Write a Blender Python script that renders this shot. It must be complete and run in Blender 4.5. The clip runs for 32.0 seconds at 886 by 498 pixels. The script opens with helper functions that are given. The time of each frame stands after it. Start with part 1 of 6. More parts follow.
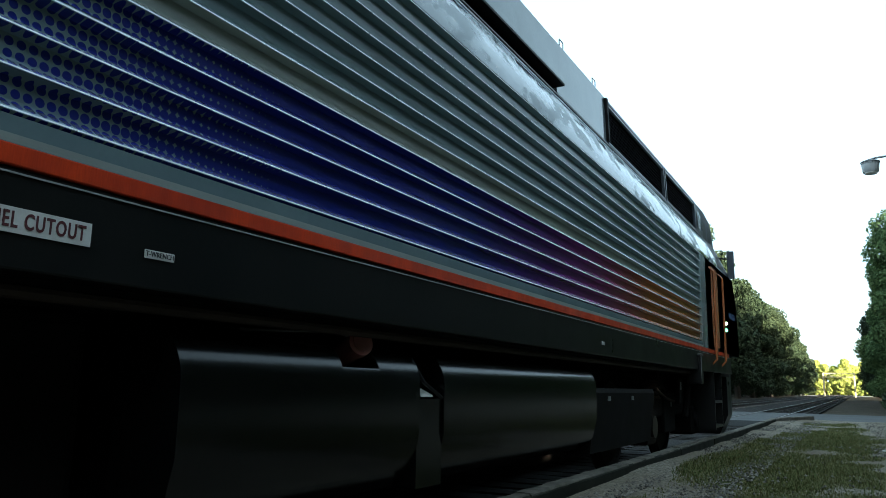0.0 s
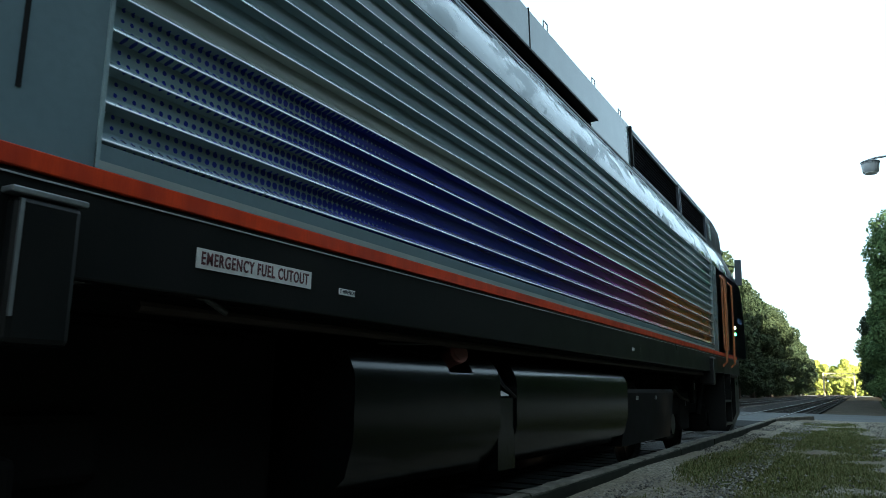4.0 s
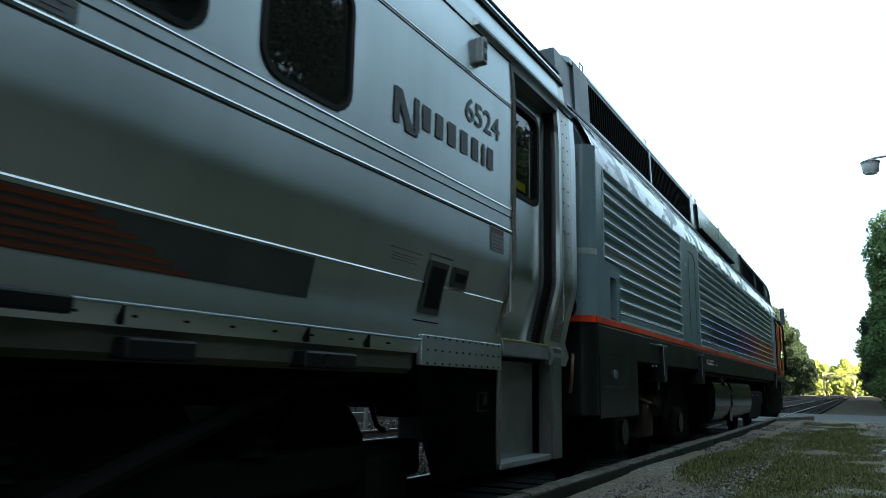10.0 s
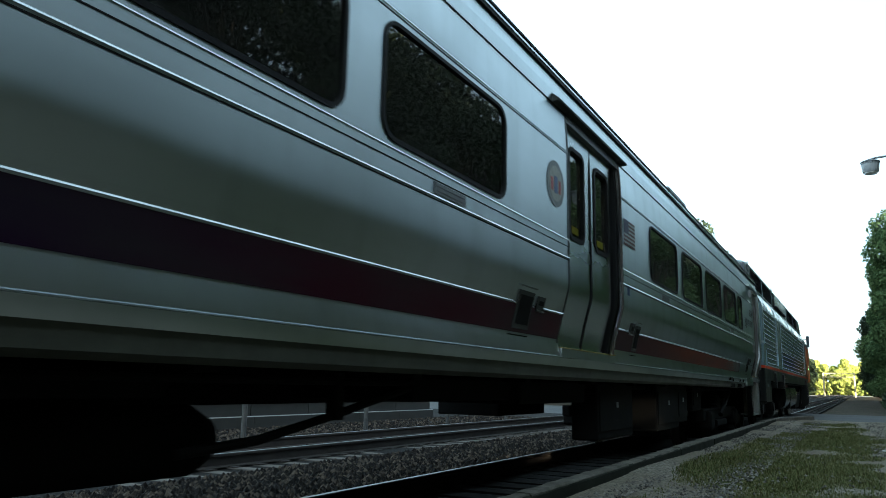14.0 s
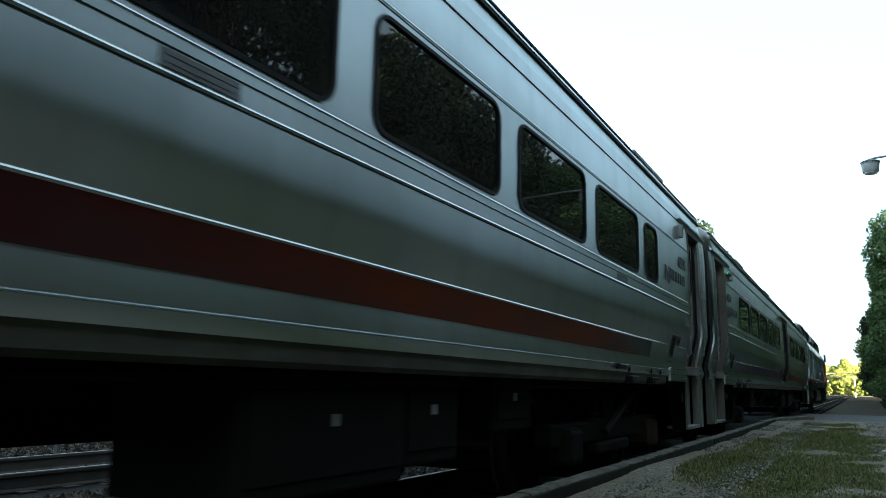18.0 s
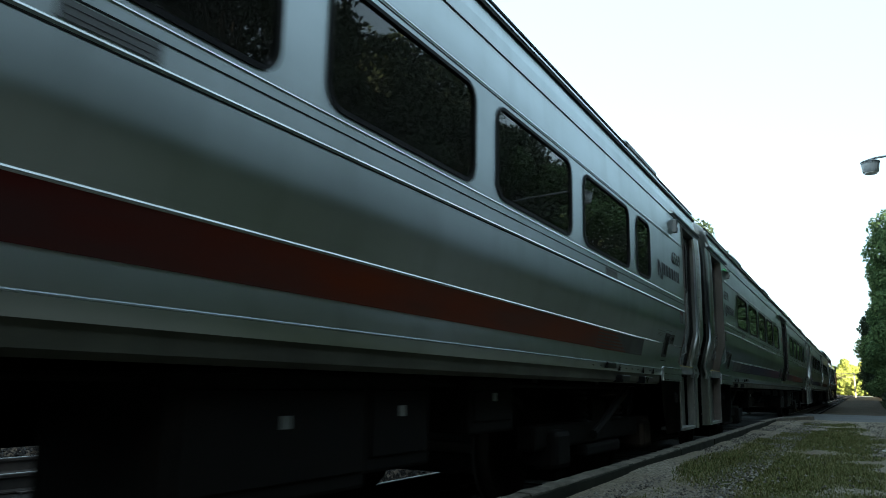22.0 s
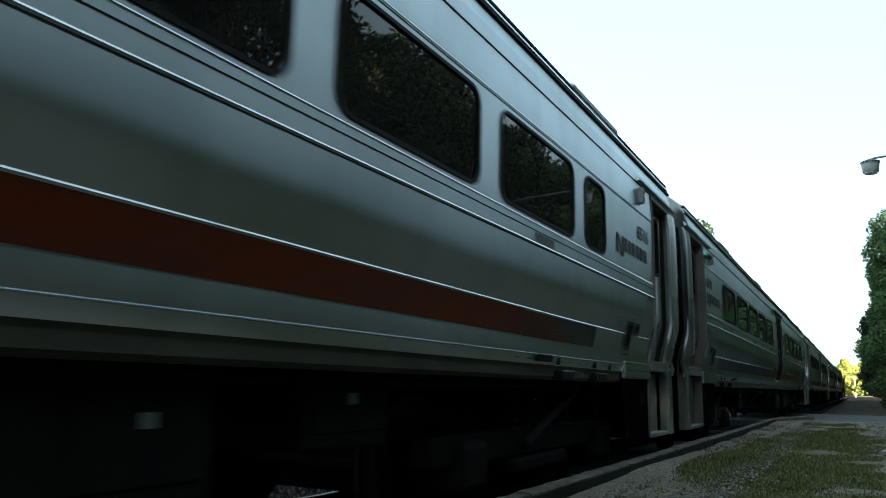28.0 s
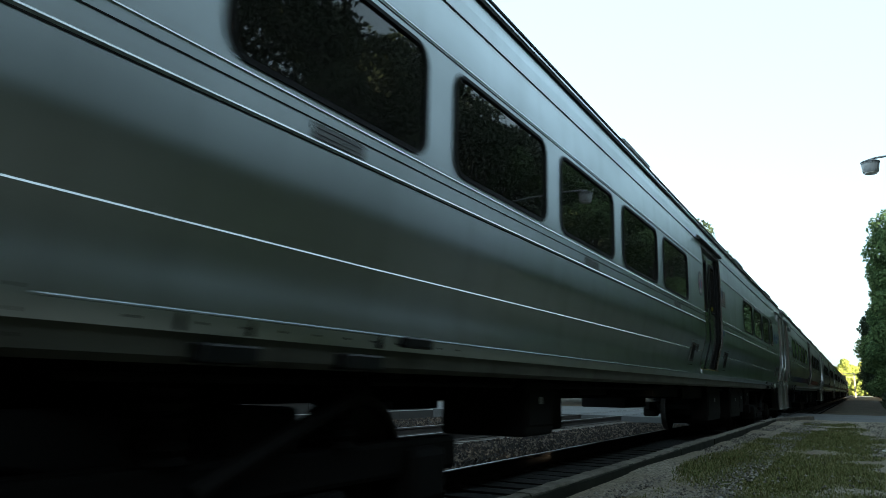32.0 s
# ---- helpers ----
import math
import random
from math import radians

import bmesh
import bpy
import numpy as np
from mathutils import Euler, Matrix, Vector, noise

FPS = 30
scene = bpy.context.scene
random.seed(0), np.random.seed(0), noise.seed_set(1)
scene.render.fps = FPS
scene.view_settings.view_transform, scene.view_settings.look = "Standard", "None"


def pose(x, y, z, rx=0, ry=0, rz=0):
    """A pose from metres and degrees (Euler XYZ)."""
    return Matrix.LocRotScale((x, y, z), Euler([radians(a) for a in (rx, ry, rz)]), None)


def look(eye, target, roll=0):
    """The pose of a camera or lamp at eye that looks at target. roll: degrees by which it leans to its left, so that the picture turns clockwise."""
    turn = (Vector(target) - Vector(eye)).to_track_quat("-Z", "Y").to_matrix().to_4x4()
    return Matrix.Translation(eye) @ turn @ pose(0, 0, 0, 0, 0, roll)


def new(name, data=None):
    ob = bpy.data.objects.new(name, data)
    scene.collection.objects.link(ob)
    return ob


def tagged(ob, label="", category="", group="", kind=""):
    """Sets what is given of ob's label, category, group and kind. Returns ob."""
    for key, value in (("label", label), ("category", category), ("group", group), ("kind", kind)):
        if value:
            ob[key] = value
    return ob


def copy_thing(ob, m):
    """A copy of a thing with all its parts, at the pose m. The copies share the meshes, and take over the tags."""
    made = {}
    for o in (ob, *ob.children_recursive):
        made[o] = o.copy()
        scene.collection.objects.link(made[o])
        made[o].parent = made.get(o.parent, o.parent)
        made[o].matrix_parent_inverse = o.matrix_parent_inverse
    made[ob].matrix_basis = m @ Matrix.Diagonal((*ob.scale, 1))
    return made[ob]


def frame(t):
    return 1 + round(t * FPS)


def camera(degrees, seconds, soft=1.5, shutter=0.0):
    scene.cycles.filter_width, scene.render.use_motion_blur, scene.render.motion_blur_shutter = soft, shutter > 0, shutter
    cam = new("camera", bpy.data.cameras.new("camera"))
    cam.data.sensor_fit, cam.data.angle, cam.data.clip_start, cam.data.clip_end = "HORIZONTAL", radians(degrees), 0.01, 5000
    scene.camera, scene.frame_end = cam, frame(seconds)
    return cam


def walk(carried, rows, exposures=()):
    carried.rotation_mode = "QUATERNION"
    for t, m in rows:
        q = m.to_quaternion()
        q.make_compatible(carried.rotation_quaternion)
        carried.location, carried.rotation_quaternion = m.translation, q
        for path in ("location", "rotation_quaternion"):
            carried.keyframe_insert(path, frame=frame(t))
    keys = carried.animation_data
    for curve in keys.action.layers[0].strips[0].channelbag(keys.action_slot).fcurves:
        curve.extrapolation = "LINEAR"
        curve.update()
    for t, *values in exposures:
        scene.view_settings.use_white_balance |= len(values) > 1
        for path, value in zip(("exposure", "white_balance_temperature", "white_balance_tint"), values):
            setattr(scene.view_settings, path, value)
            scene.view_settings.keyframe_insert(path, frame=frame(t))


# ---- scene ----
TRACK_X = -3.49          # centre line of the near track
RAIL2_X = -8.45          # centre line of the second track

cam = camera(61.2, 32.0, soft=0.6, shutter=0.2)
CAM_POSE = pose(0, 0, 0.97, 100.31, -1.033, 28.62)
walk(cam, [(0.0, CAM_POSE), (32.0, CAM_POSE)], exposures=[(0.0, 2.42, 5900, 3), (12.0, 2.42, 5900, 3), (19.0, 2.32, 5950, 3), (24.0, 2.22, 6000, 3), (32.0, 2.18, 6050, 3)])

# how far the train has rolled, every half second
ROLLED = [0, 0.005, 0.041, 0.092, 0.151, 0.248, 0.418, 0.666, 0.987, 1.385, 1.873, 2.453, 3.115, 3.818, 4.582, 5.408, 6.3, 7.238,
          8.245, 9.345, 10.548, 11.825, 13.203, 14.679, 16.252, 17.916, 19.673, 21.524, 23.473, 25.521, 27.67, 29.923, 32.279, 34.74,
          37.304, 39.968, 42.735, 45.605, 48.582, 51.667, 54.862, 58.165, 61.574, 65.086, 68.698, 72.409, 76.219, 80.128, 84.14,
          88.256, 92.476, 96.793, 101.201, 105.695, 110.271, 114.929, 119.674, 124.514, 129.45, 134.481, 139.603, 144.813, 150.11,
          155.492, 160.96]


def rolled(t):
    """Distance rolled at t seconds, smooth between the half seconds."""
    i = min(int(2 * t), 63)
    p = [ROLLED[min(max(k, 0), 64)] for k in (i - 1, i, i + 1, i + 2)]
    if i == 63:
        p[3] = 2 * p[2] - p[1]
    u = 2 * t - i
    return 0.5 * (2 * p[1] + (p[2] - p[0]) * u + (2 * p[0] - 5 * p[1] + 4 * p[2] - p[3]) * u * u
                  + (3 * p[1] - p[0] - 3 * p[2] + p[3]) * u ** 3)


# ---- light ----
SUN_TURN, SUN_RISE = 128.0, 9.0      # compass turn of the sun from +y to +x, and its height
world = bpy.data.worlds.new("sky")
scene.world = world
world.use_nodes = True
wn = world.node_tree.nodes
sky = wn.new("ShaderNodeTexSky")
sky.sky_type = "NISHITA"
sky.sun_disc = False
sky.sun_elevation = radians(SUN_RISE)
sky.sun_rotation = radians(SUN_TURN)
sky.air_density, sky.dust_density, sky.ozone_density = 0.8, 3.0, 0.5
wn["Background"].inputs[1].default_value = 0.12
# thin white haze over the whole sky
haze = wn.new("ShaderNodeMix")
haze.data_type = "RGBA"
haze.inputs[0].default_value = 0.55
haze.inputs[7].default_value = (2.4, 3.0, 3.2, 1)
world.node_tree.links.new(sky.outputs[0], haze.inputs[6])
world.node_tree.links.new(haze.outputs[2], wn["Background"].inputs[0])

sun = new("sun", bpy.data.lights.new("sun", "SUN"))
sun.data.energy, sun.data.angle, sun.data.color = 5.0, radians(0.6), (1.0, 0.86, 0.62)
a, e = radians(SUN_TURN), radians(SUN_RISE)
sun.matrix_world = look((0, 0, 50), (-math.sin(a) * math.cos(e) * 10, -math.cos(a) * math.cos(e) * 10, 50 - math.sin(e) * 10))

# ---- materials ----
class Mat:
    """A small builder for procedural materials."""

    def __init__(self, name, rough=0.6, metal=0.0, spec=0.5):
        self.m = bpy.data.materials.new(name)
        self.m.use_nodes = True
        self.t = self.m.node_tree
        self.n = self.t.nodes
        self.p = self.n["Principled BSDF"]
        self.p.inputs["Roughness"].default_value = rough
        self.p.inputs["Metallic"].default_value = metal
        self.p.inputs["Specular IOR Level"].default_value = spec
        self.xyz = None

    def link(self, a, b):
        self.t.links.new(a, b)

    def coords(self, scale=(1, 1, 1)):
        if self.xyz is None:
            self.xyz = self.n.new("ShaderNodeTexCoord").outputs["Object"]
        if scale == (1, 1, 1):
            return self.xyz
        mp = self.n.new("ShaderNodeMapping")
        mp.inputs["Scale"].default_value = scale
        self.link(self.xyz, mp.inputs[0])
        return mp.outputs[0]

    def noise(self, scale, detail=4.0, stretch=(1, 1, 1), rough=0.55):
        nz = self.n.new("ShaderNodeTexNoise")
        nz.inputs["Scale"].default_value = scale
        nz.inputs["Detail"].default_value = detail
        nz.inputs["Roughness"].default_value = rough
        self.link(self.coords(stretch), nz.inputs["Vector"])
        return nz.outputs["Fac"]

    def ramp(self, fac, stops, mode="LINEAR"):
        r = self.n.new("ShaderNodeValToRGB")
        r.color_ramp.interpolation = mode
        el = r.color_ramp.elements
        while len(el) < len(stops):
            el.new(0.5)
        for k, (pos, col) in zip(el, stops):
            k.position = pos
            k.color = (*col, 1) if len(col) == 3 else col
        self.link(fac, r.inputs[0])
        return r.outputs[0]

    def mix(self, fac, a, b, blend="MIX"):
        x = self.n.new("ShaderNodeMix")
        x.data_type, x.blend_type = "RGBA", blend
        for src, s in ((fac, x.inputs[0]), (a, x.inputs[6]), (b, x.inputs[7])):
            if isinstance(src, (int, float)):
                s.default_value = src
            elif isinstance(src, tuple):
                s.default_value = (*src, 1)
            else:
                self.link(src, s)
        return x.outputs[2]

    def math(self, op, a, b=0.0, clamp=False):
        x = self.n.new("ShaderNodeMath")
        x.operation, x.use_clamp = op, clamp
        for src, s in ((a, x.inputs[0]), (b, x.inputs[1])):
            if isinstance(src, (int, float)):
                s.default_value = src
            else:
                self.link(src, s)
        return x.outputs[0]

    def axis(self, k):
        sep = self.n.new("ShaderNodeSeparateXYZ")
        self.link(self.coords(), sep.inputs[0])
        return sep.outputs[k]

    def colour(self, c):
        if isinstance(c, tuple):
            self.p.inputs["Base Color"].default_value = (*c, 1)
        else:
            self.link(c, self.p.inputs["Base Color"])
        return self

    def roughness(self, fac, lo, hi):
        mr = self.n.new("ShaderNodeMapRange")
        mr.inputs[3].default_value, mr.inputs[4].default_value = lo, hi
        self.link(fac, mr.inputs[0])
        self.link(mr.outputs[0], self.p.inputs["Roughness"])
        return self

    def bump(self, h, strength=0.3, dist=0.01):
        b = self.n.new("ShaderNodeBump")
        b.inputs["Strength"].default_value, b.inputs["Distance"].default_value = strength, dist
        self.link(h, b.inputs["Height"])
        self.link(b.outputs[0], self.p.inputs["Normal"])
        return self

    def random(self):
        return self.n.new("ShaderNodeObjectInfo").outputs["Random"]

    def island(self):
        return self.n.new("ShaderNodeNewGeometry").outputs["Random Per Island"]


def worn(name, base, dark, rough, scale=3.0, metal=0.0, spec=0.5, stretch=(1, 1, 1), bump=0.15, spread=0.12):
    """A surface of one colour with grain and soiling at two scales."""
    m = Mat(name, rough, metal, spec)
    big = m.noise(scale, 5, stretch)
    fine = m.noise(scale * 22, 3, stretch)
    c = m.mix(m.ramp(big, [(0.35, (0, 0, 0)), (0.72, (1, 1, 1))]), base, dark)
    m.colour(m.mix(m.ramp(fine, [(0.4, (0, 0, 0)), (0.8, (0.5, 0.5, 0.5))]), c, dark))
    m.roughness(big, max(rough - spread, 0.04), min(rough + spread, 1))
    if bump:
        m.bump(fine, bump, 0.002)
    return m.m


def steel_material(name, rough=0.305):
    """Brushed stainless steel: the grain runs along the car, so light spreads up and down."""
    m = Mat(name, rough, 1.0)
    cloud = m.noise(0.9, 5, (1, 0.5, 1.4))
    streak = m.noise(3.2, 5, (1, 1, 0.2))
    c = m.mix(m.ramp(cloud, [(0.3, (0, 0, 0)), (0.75, (1, 1, 1))]), (0.60, 0.65, 0.68), (0.46, 0.505, 0.52))
    c = m.mix(m.ramp(streak, [(0.5, (0, 0, 0)), (0.8, (0.3, 0.3, 0.3))]), c, (0.28, 0.31, 0.305))
    gl = m.n.new("ShaderNodeBsdfAnisotropic")
    gl.distribution = "BECKMANN"
    gl.inputs["Anisotropy"].default_value = -0.6
    m.link(c, gl.inputs["Color"])
    mr = m.n.new("ShaderNodeMapRange")
    mr.inputs[3].default_value, mr.inputs[4].default_value = rough - 0.03, rough + 0.05
    m.link(cloud, mr.inputs[0])
    m.link(mr.outputs[0], gl.inputs["Roughness"])
    tg = m.n.new("ShaderNodeTangent")
    tg.direction_type, tg.axis = "RADIAL", "Y"
    m.link(tg.outputs[0], gl.inputs["Tangent"])
    # slightly buckled sheets
    bp = m.n.new("ShaderNodeBump")
    bp.inputs["Strength"].default_value, bp.inputs["Distance"].default_value = 0.25, 0.01
    m.link(m.noise(1.6, 2, (1, 0.7, 1)), bp.inputs["Height"])
    m.link(bp.outputs[0], gl.inputs["Normal"])
    m.link(gl.outputs[0], m.n["Material Output"].inputs[0])
    return m.m


def glass_material(name, tint, gloss=0.9, dust=0.0):
    """Tinted pane: dark to look through, mirror-like at a slant, with a thin film of dust."""
    mat = bpy.data.materials.new(name)
    mat.use_nodes = True
    t = mat.node_tree
    t.nodes.clear()
    out = t.nodes.new("ShaderNodeOutputMaterial")
    mx = t.nodes.new("ShaderNodeMixShader")
    tr = t.nodes.new("ShaderNodeBsdfTransparent")
    gl = t.nodes.new("ShaderNodeBsdfGlossy")
    fr = t.nodes.new("ShaderNodeFresnel")
    fr.inputs[0].default_value = 1.55
    tr.inputs[0].default_value = (*tint, 1)
    gl.inputs[0].default_value = (gloss, gloss, gloss, 1)
    gl.inputs[1].default_value = 0.015
    t.links.new(fr.outputs[0], mx.inputs[0])
    t.links.new(tr.outputs[0], mx.inputs[1])
    t.links.new(gl.outputs[0], mx.inputs[2])
    film = t.nodes.new("ShaderNodeMixShader")
    df = t.nodes.new("ShaderNodeBsdfDiffuse")
    df.inputs[0].default_value = (0.5, 0.5, 0.46, 1)
    co = t.nodes.new("ShaderNodeTexCoord")
    nz = t.nodes.new("ShaderNodeTexNoise")
    nz.inputs["Scale"].default_value, nz.inputs["Detail"].default_value = 3.0, 5.0
    mr = t.nodes.new("ShaderNodeMapRange")
    mr.inputs[3].default_value, mr.inputs[4].default_value = dust * 0.5, dust * 1.5
    t.links.new(co.outputs["Object"], nz.inputs["Vector"])
    t.links.new(nz.outputs["Fac"], mr.inputs[0])
    t.links.new(mr.outputs[0], film.inputs[0])
    t.links.new(mx.outputs[0], film.inputs[1])
    t.links.new(df.outputs[0], film.inputs[2])
    t.links.new(film.outputs[0], out.inputs[0])
    return mat


def glow_material(name, col, power):
    m = Mat(name, 0.4)
    m.colour(col)
    m.p.inputs["Emission Color"].default_value = (*col, 1)
    m.p.inputs["Emission Strength"].default_value = power
    return m.m


def leaf_material(name, lo, hi):
    m = Mat(name, 0.8, 0.0, 0.12)
    c = m.mix(m.island(), lo, hi)
    tone = m.mix(m.random(), (0.8, 0.85, 0.8), (1.15, 1.1, 1.0))
    m.colour(m.mix(1.0, c, tone, "MULTIPLY"))
    m.p.inputs["Transmission Weight"].default_value = 0.0
    m.p.inputs["Subsurface Weight"].default_value = 0.0
    return m.m


STEEL = steel_material("stainless_steel")
DOOR_STEEL = steel_material("door_steel", 0.255)
STEEL_DULL = worn("dull_steel", (0.30, 0.32, 0.33), (0.16, 0.17, 0.17), 0.5, 2.5, 0.85)
STEEL_BRIGHT = worn("bright_steel_bead", (0.54, 0.57, 0.59), (0.38, 0.40, 0.41), 0.22, 4, 1.0, bump=0.05)
OLIVE = worn("soiled_skirt_steel", (0.10, 0.105, 0.085), (0.06, 0.06, 0.05), 0.55, 3, 0.6)
RUBBER = worn("black_rubber", (0.005, 0.005, 0.0055), (0.008, 0.008, 0.008), 0.6, 6, spec=0.12)
BLACK = worn("black_paint", (0.006, 0.0072, 0.008), (0.010, 0.010, 0.010), 0.32, 2.5, spec=0.17)
TANK_BLACK = worn("tank_black_gloss", (0.0015, 0.002, 0.0025), (0.003, 0.003, 0.003), 0.19, 9, spec=0.32, spread=0.05, bump=0.06)
UNDER = worn("under_frame_grime", (0.0035, 0.0037, 0.004), (0.007, 0.0062, 0.0055), 0.75, 4, spec=0.08)
DEEP = worn("grille_black", (0.0025, 0.0025, 0.003), (0.004, 0.004, 0.004), 0.9, 6, spec=0.03, bump=0)
# steel with shade of coach gaps and door reveals in its colour
SHADED_STEEL = worn("sooty_end_steel", (0.11, 0.12, 0.12), (0.06, 0.065, 0.065), 0.5, 2.0, 0.7)
# bright tone that stands for the sky's highlight along the ribs
RIB_HIGHLIGHT = worn("worn_bright_edge", (0.5, 0.54, 0.56), (0.36, 0.4, 0.42), 0.3, 9, 0.8, bump=0.05)
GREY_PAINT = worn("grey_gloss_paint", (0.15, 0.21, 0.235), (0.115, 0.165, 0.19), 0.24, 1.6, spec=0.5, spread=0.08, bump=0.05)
# paler, glossier grey for roof, gutters and panel edges
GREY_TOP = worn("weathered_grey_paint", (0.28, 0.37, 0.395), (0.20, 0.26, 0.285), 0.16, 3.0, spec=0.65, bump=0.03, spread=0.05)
HATCH_GREY = worn("glossy_hatch_grey", (0.14, 0.185, 0.205), (0.11, 0.145, 0.16), 0.12, 2.0, spec=0.7, bump=0.02, spread=0.05)
HOOD_DARK = worn("dark_blue_grey_paint", (0.055, 0.07, 0.095), (0.04, 0.05, 0.065), 0.34, 2.0, spec=0.4, bump=0.04)
PALE_BAND = worn("pale_grey_band", (0.27, 0.31, 0.30), (0.22, 0.25, 0.24), 0.35, 3, bump=0.05)
ORANGE = worn("orange_red_line", (0.60, 0.052, 0.010), (0.36, 0.03, 0.010), 0.4, 9, spec=0.2, stretch=(1, 1, 0.12), bump=0.3)
WHITE_LINE = worn("white_line_paint", (0.42, 0.43, 0.43), (0.28, 0.29, 0.28), 0.5, 8)
SIGN_WHITE = worn("sign_white", (0.66, 0.67, 0.66), (0.5, 0.5, 0.48), 0.45, 20)
SIGN_GREY = worn("sign_grey", (0.14, 0.15, 0.16), (0.10, 0.105, 0.11), 0.45, 12)
MAROON_INK = worn("maroon_ink", (0.085, 0.014, 0.02), (0.06, 0.012, 0.015), 0.5, 20, bump=0)
RED_INK = worn("red_ink", (0.32, 0.04, 0.04), (0.25, 0.03, 0.03), 0.5, 20, bump=0)
DARK_INK = worn("dark_ink", (0.025, 0.028, 0.032), (0.04, 0.04, 0.045), 0.5, 20, bump=0)
BLUE_INK = worn("blue_ink", (0.022, 0.05, 0.17), (0.018, 0.04, 0.12), 0.45, 20, bump=0)
YELLOW_REFLECTION = worn("yellow_hose", (0.34, 0.19, 0.03), (0.22, 0.12, 0.02), 0.5, 20)
YELLOW_TAG = worn("yellow_tag", (0.17, 0.15, 0.008), (0.10, 0.09, 0.006), 0.7, 20, bump=0, spec=0.03)
BRASS = worn("yellow_sill_edge", (0.36, 0.29, 0.07), (0.2, 0.165, 0.06), 0.4, 20)
TAIL_RED = worn("tail_lamp_red", (0.20, 0.012, 0.01), (0.14, 0.01, 0.01), 0.2, 20, bump=0)
RUST = worn("rust_brown", (0.03, 0.016, 0.011), (0.018, 0.011, 0.009), 0.8, 5)
RED_OXIDE = worn("red_oxide_cap", (0.24, 0.085, 0.075), (0.15, 0.06, 0.05), 0.6, 12)
CAB_GREY = worn("cab_grey_paint", (0.15, 0.21, 0.235), (0.115, 0.165, 0.19), 0.5, 1.9, bump=0)
CAB_ORANGE = worn("cab_orange", (0.42, 0.13, 0.04), (0.28, 0.09, 0.035), 0.45, 4)
HOSE_TAN = worn("tan_hose", (0.14, 0.065, 0.03), (0.07, 0.035, 0.02), 0.6, 8)
RAIL_TOP = worn("polished_rail", (0.16, 0.155, 0.15), (0.09, 0.085, 0.08), 0.5, 4, 1.0, bump=0.05)
RAIL_RUST = worn("rusty_rail", (0.030, 0.021, 0.016), (0.018, 0.013, 0.011), 0.8, 5)
WHEEL_STEEL = worn("grimy_wheel", (0.014, 0.012, 0.011), (0.024, 0.02, 0.017), 0.7, 5, spec=0.2)
# near track's ties: shade under the train is put into the colour
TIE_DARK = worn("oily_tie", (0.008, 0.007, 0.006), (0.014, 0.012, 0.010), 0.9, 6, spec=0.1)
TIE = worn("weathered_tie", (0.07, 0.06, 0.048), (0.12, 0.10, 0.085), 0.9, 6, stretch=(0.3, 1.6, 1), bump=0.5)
# kerb tones hold moss and wear, plus dim side and lit top
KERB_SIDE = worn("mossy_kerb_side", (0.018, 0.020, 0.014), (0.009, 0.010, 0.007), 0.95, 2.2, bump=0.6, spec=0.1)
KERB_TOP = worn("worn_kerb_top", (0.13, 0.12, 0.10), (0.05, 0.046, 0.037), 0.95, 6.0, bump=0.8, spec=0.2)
JAMB = worn("browned_jamb_steel", (0.13, 0.118, 0.105), (0.07, 0.063, 0.056), 0.7, 3.0, 0.2, stretch=(1, 1, 0.3), spec=0.2)
# end steel: soiling and the shade between coaches share one darker colour
END_STEEL = worn("soiled_end_steel", (0.29, 0.30, 0.29), (0.14, 0.145, 0.14), 0.34, 2.0, 0.95, stretch=(1, 1, 0.3))
SATIN = worn("dark_satin_steel", (0.055, 0.06, 0.058), (0.035, 0.038, 0.036), 0.5, 4, 0.3, spec=0.2)
APRON = worn("soiled_apron_steel", (0.19, 0.21, 0.205), (0.11, 0.12, 0.115), 0.38, 2.5, 0.85)
FLAG_NAVY = worn("flag_navy", (0.010, 0.016, 0.06), (0.008, 0.012, 0.04), 0.5, 20, bump=0)
WALL_GREY = worn("platform_wall_grey", (0.024, 0.0245, 0.0235), (0.016, 0.0163, 0.015), 0.9, 0.8, bump=0.3)
GALV = worn("galvanised", (0.085, 0.083, 0.08), (0.05, 0.05, 0.05), 0.65, 10, 0.3)
LAMP_GREY = worn("lamp_grey", (0.32, 0.33, 0.34), (0.22, 0.23, 0.24), 0.5, 8, 0.3)
BARK = worn("bark", (0.09, 0.07, 0.05), (0.045, 0.035, 0.028), 0.95, 5, stretch=(1, 1, 0.2), bump=0.6)
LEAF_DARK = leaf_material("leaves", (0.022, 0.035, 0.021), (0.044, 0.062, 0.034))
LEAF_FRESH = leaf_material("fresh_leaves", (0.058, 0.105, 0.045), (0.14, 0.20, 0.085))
# sunshine on the far trees is put into this brighter, yellower tone
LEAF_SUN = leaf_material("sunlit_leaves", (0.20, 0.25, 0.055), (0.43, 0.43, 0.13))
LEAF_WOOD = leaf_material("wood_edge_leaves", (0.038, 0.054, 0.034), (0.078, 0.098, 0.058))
GLASS = glass_material("tinted_glass", (0.17, 0.185, 0.175), dust=0.025)
BOWL = worn("frosted_bowl", (0.40, 0.41, 0.42), (0.3, 0.31, 0.32), 0.3, 10, bump=0.02)
LENS_WHITE = worn("frosted_lens", (0.82, 0.83, 0.82), (0.74, 0.75, 0.74), 0.25, 10, bump=0.02)
INTERIOR = worn("interior_panel", (0.20, 0.21, 0.21), (0.14, 0.14, 0.14), 0.7, 2)
CEIL_LIGHT = glow_material("ceiling_light", (1.0, 0.86, 0.30), 0.7)
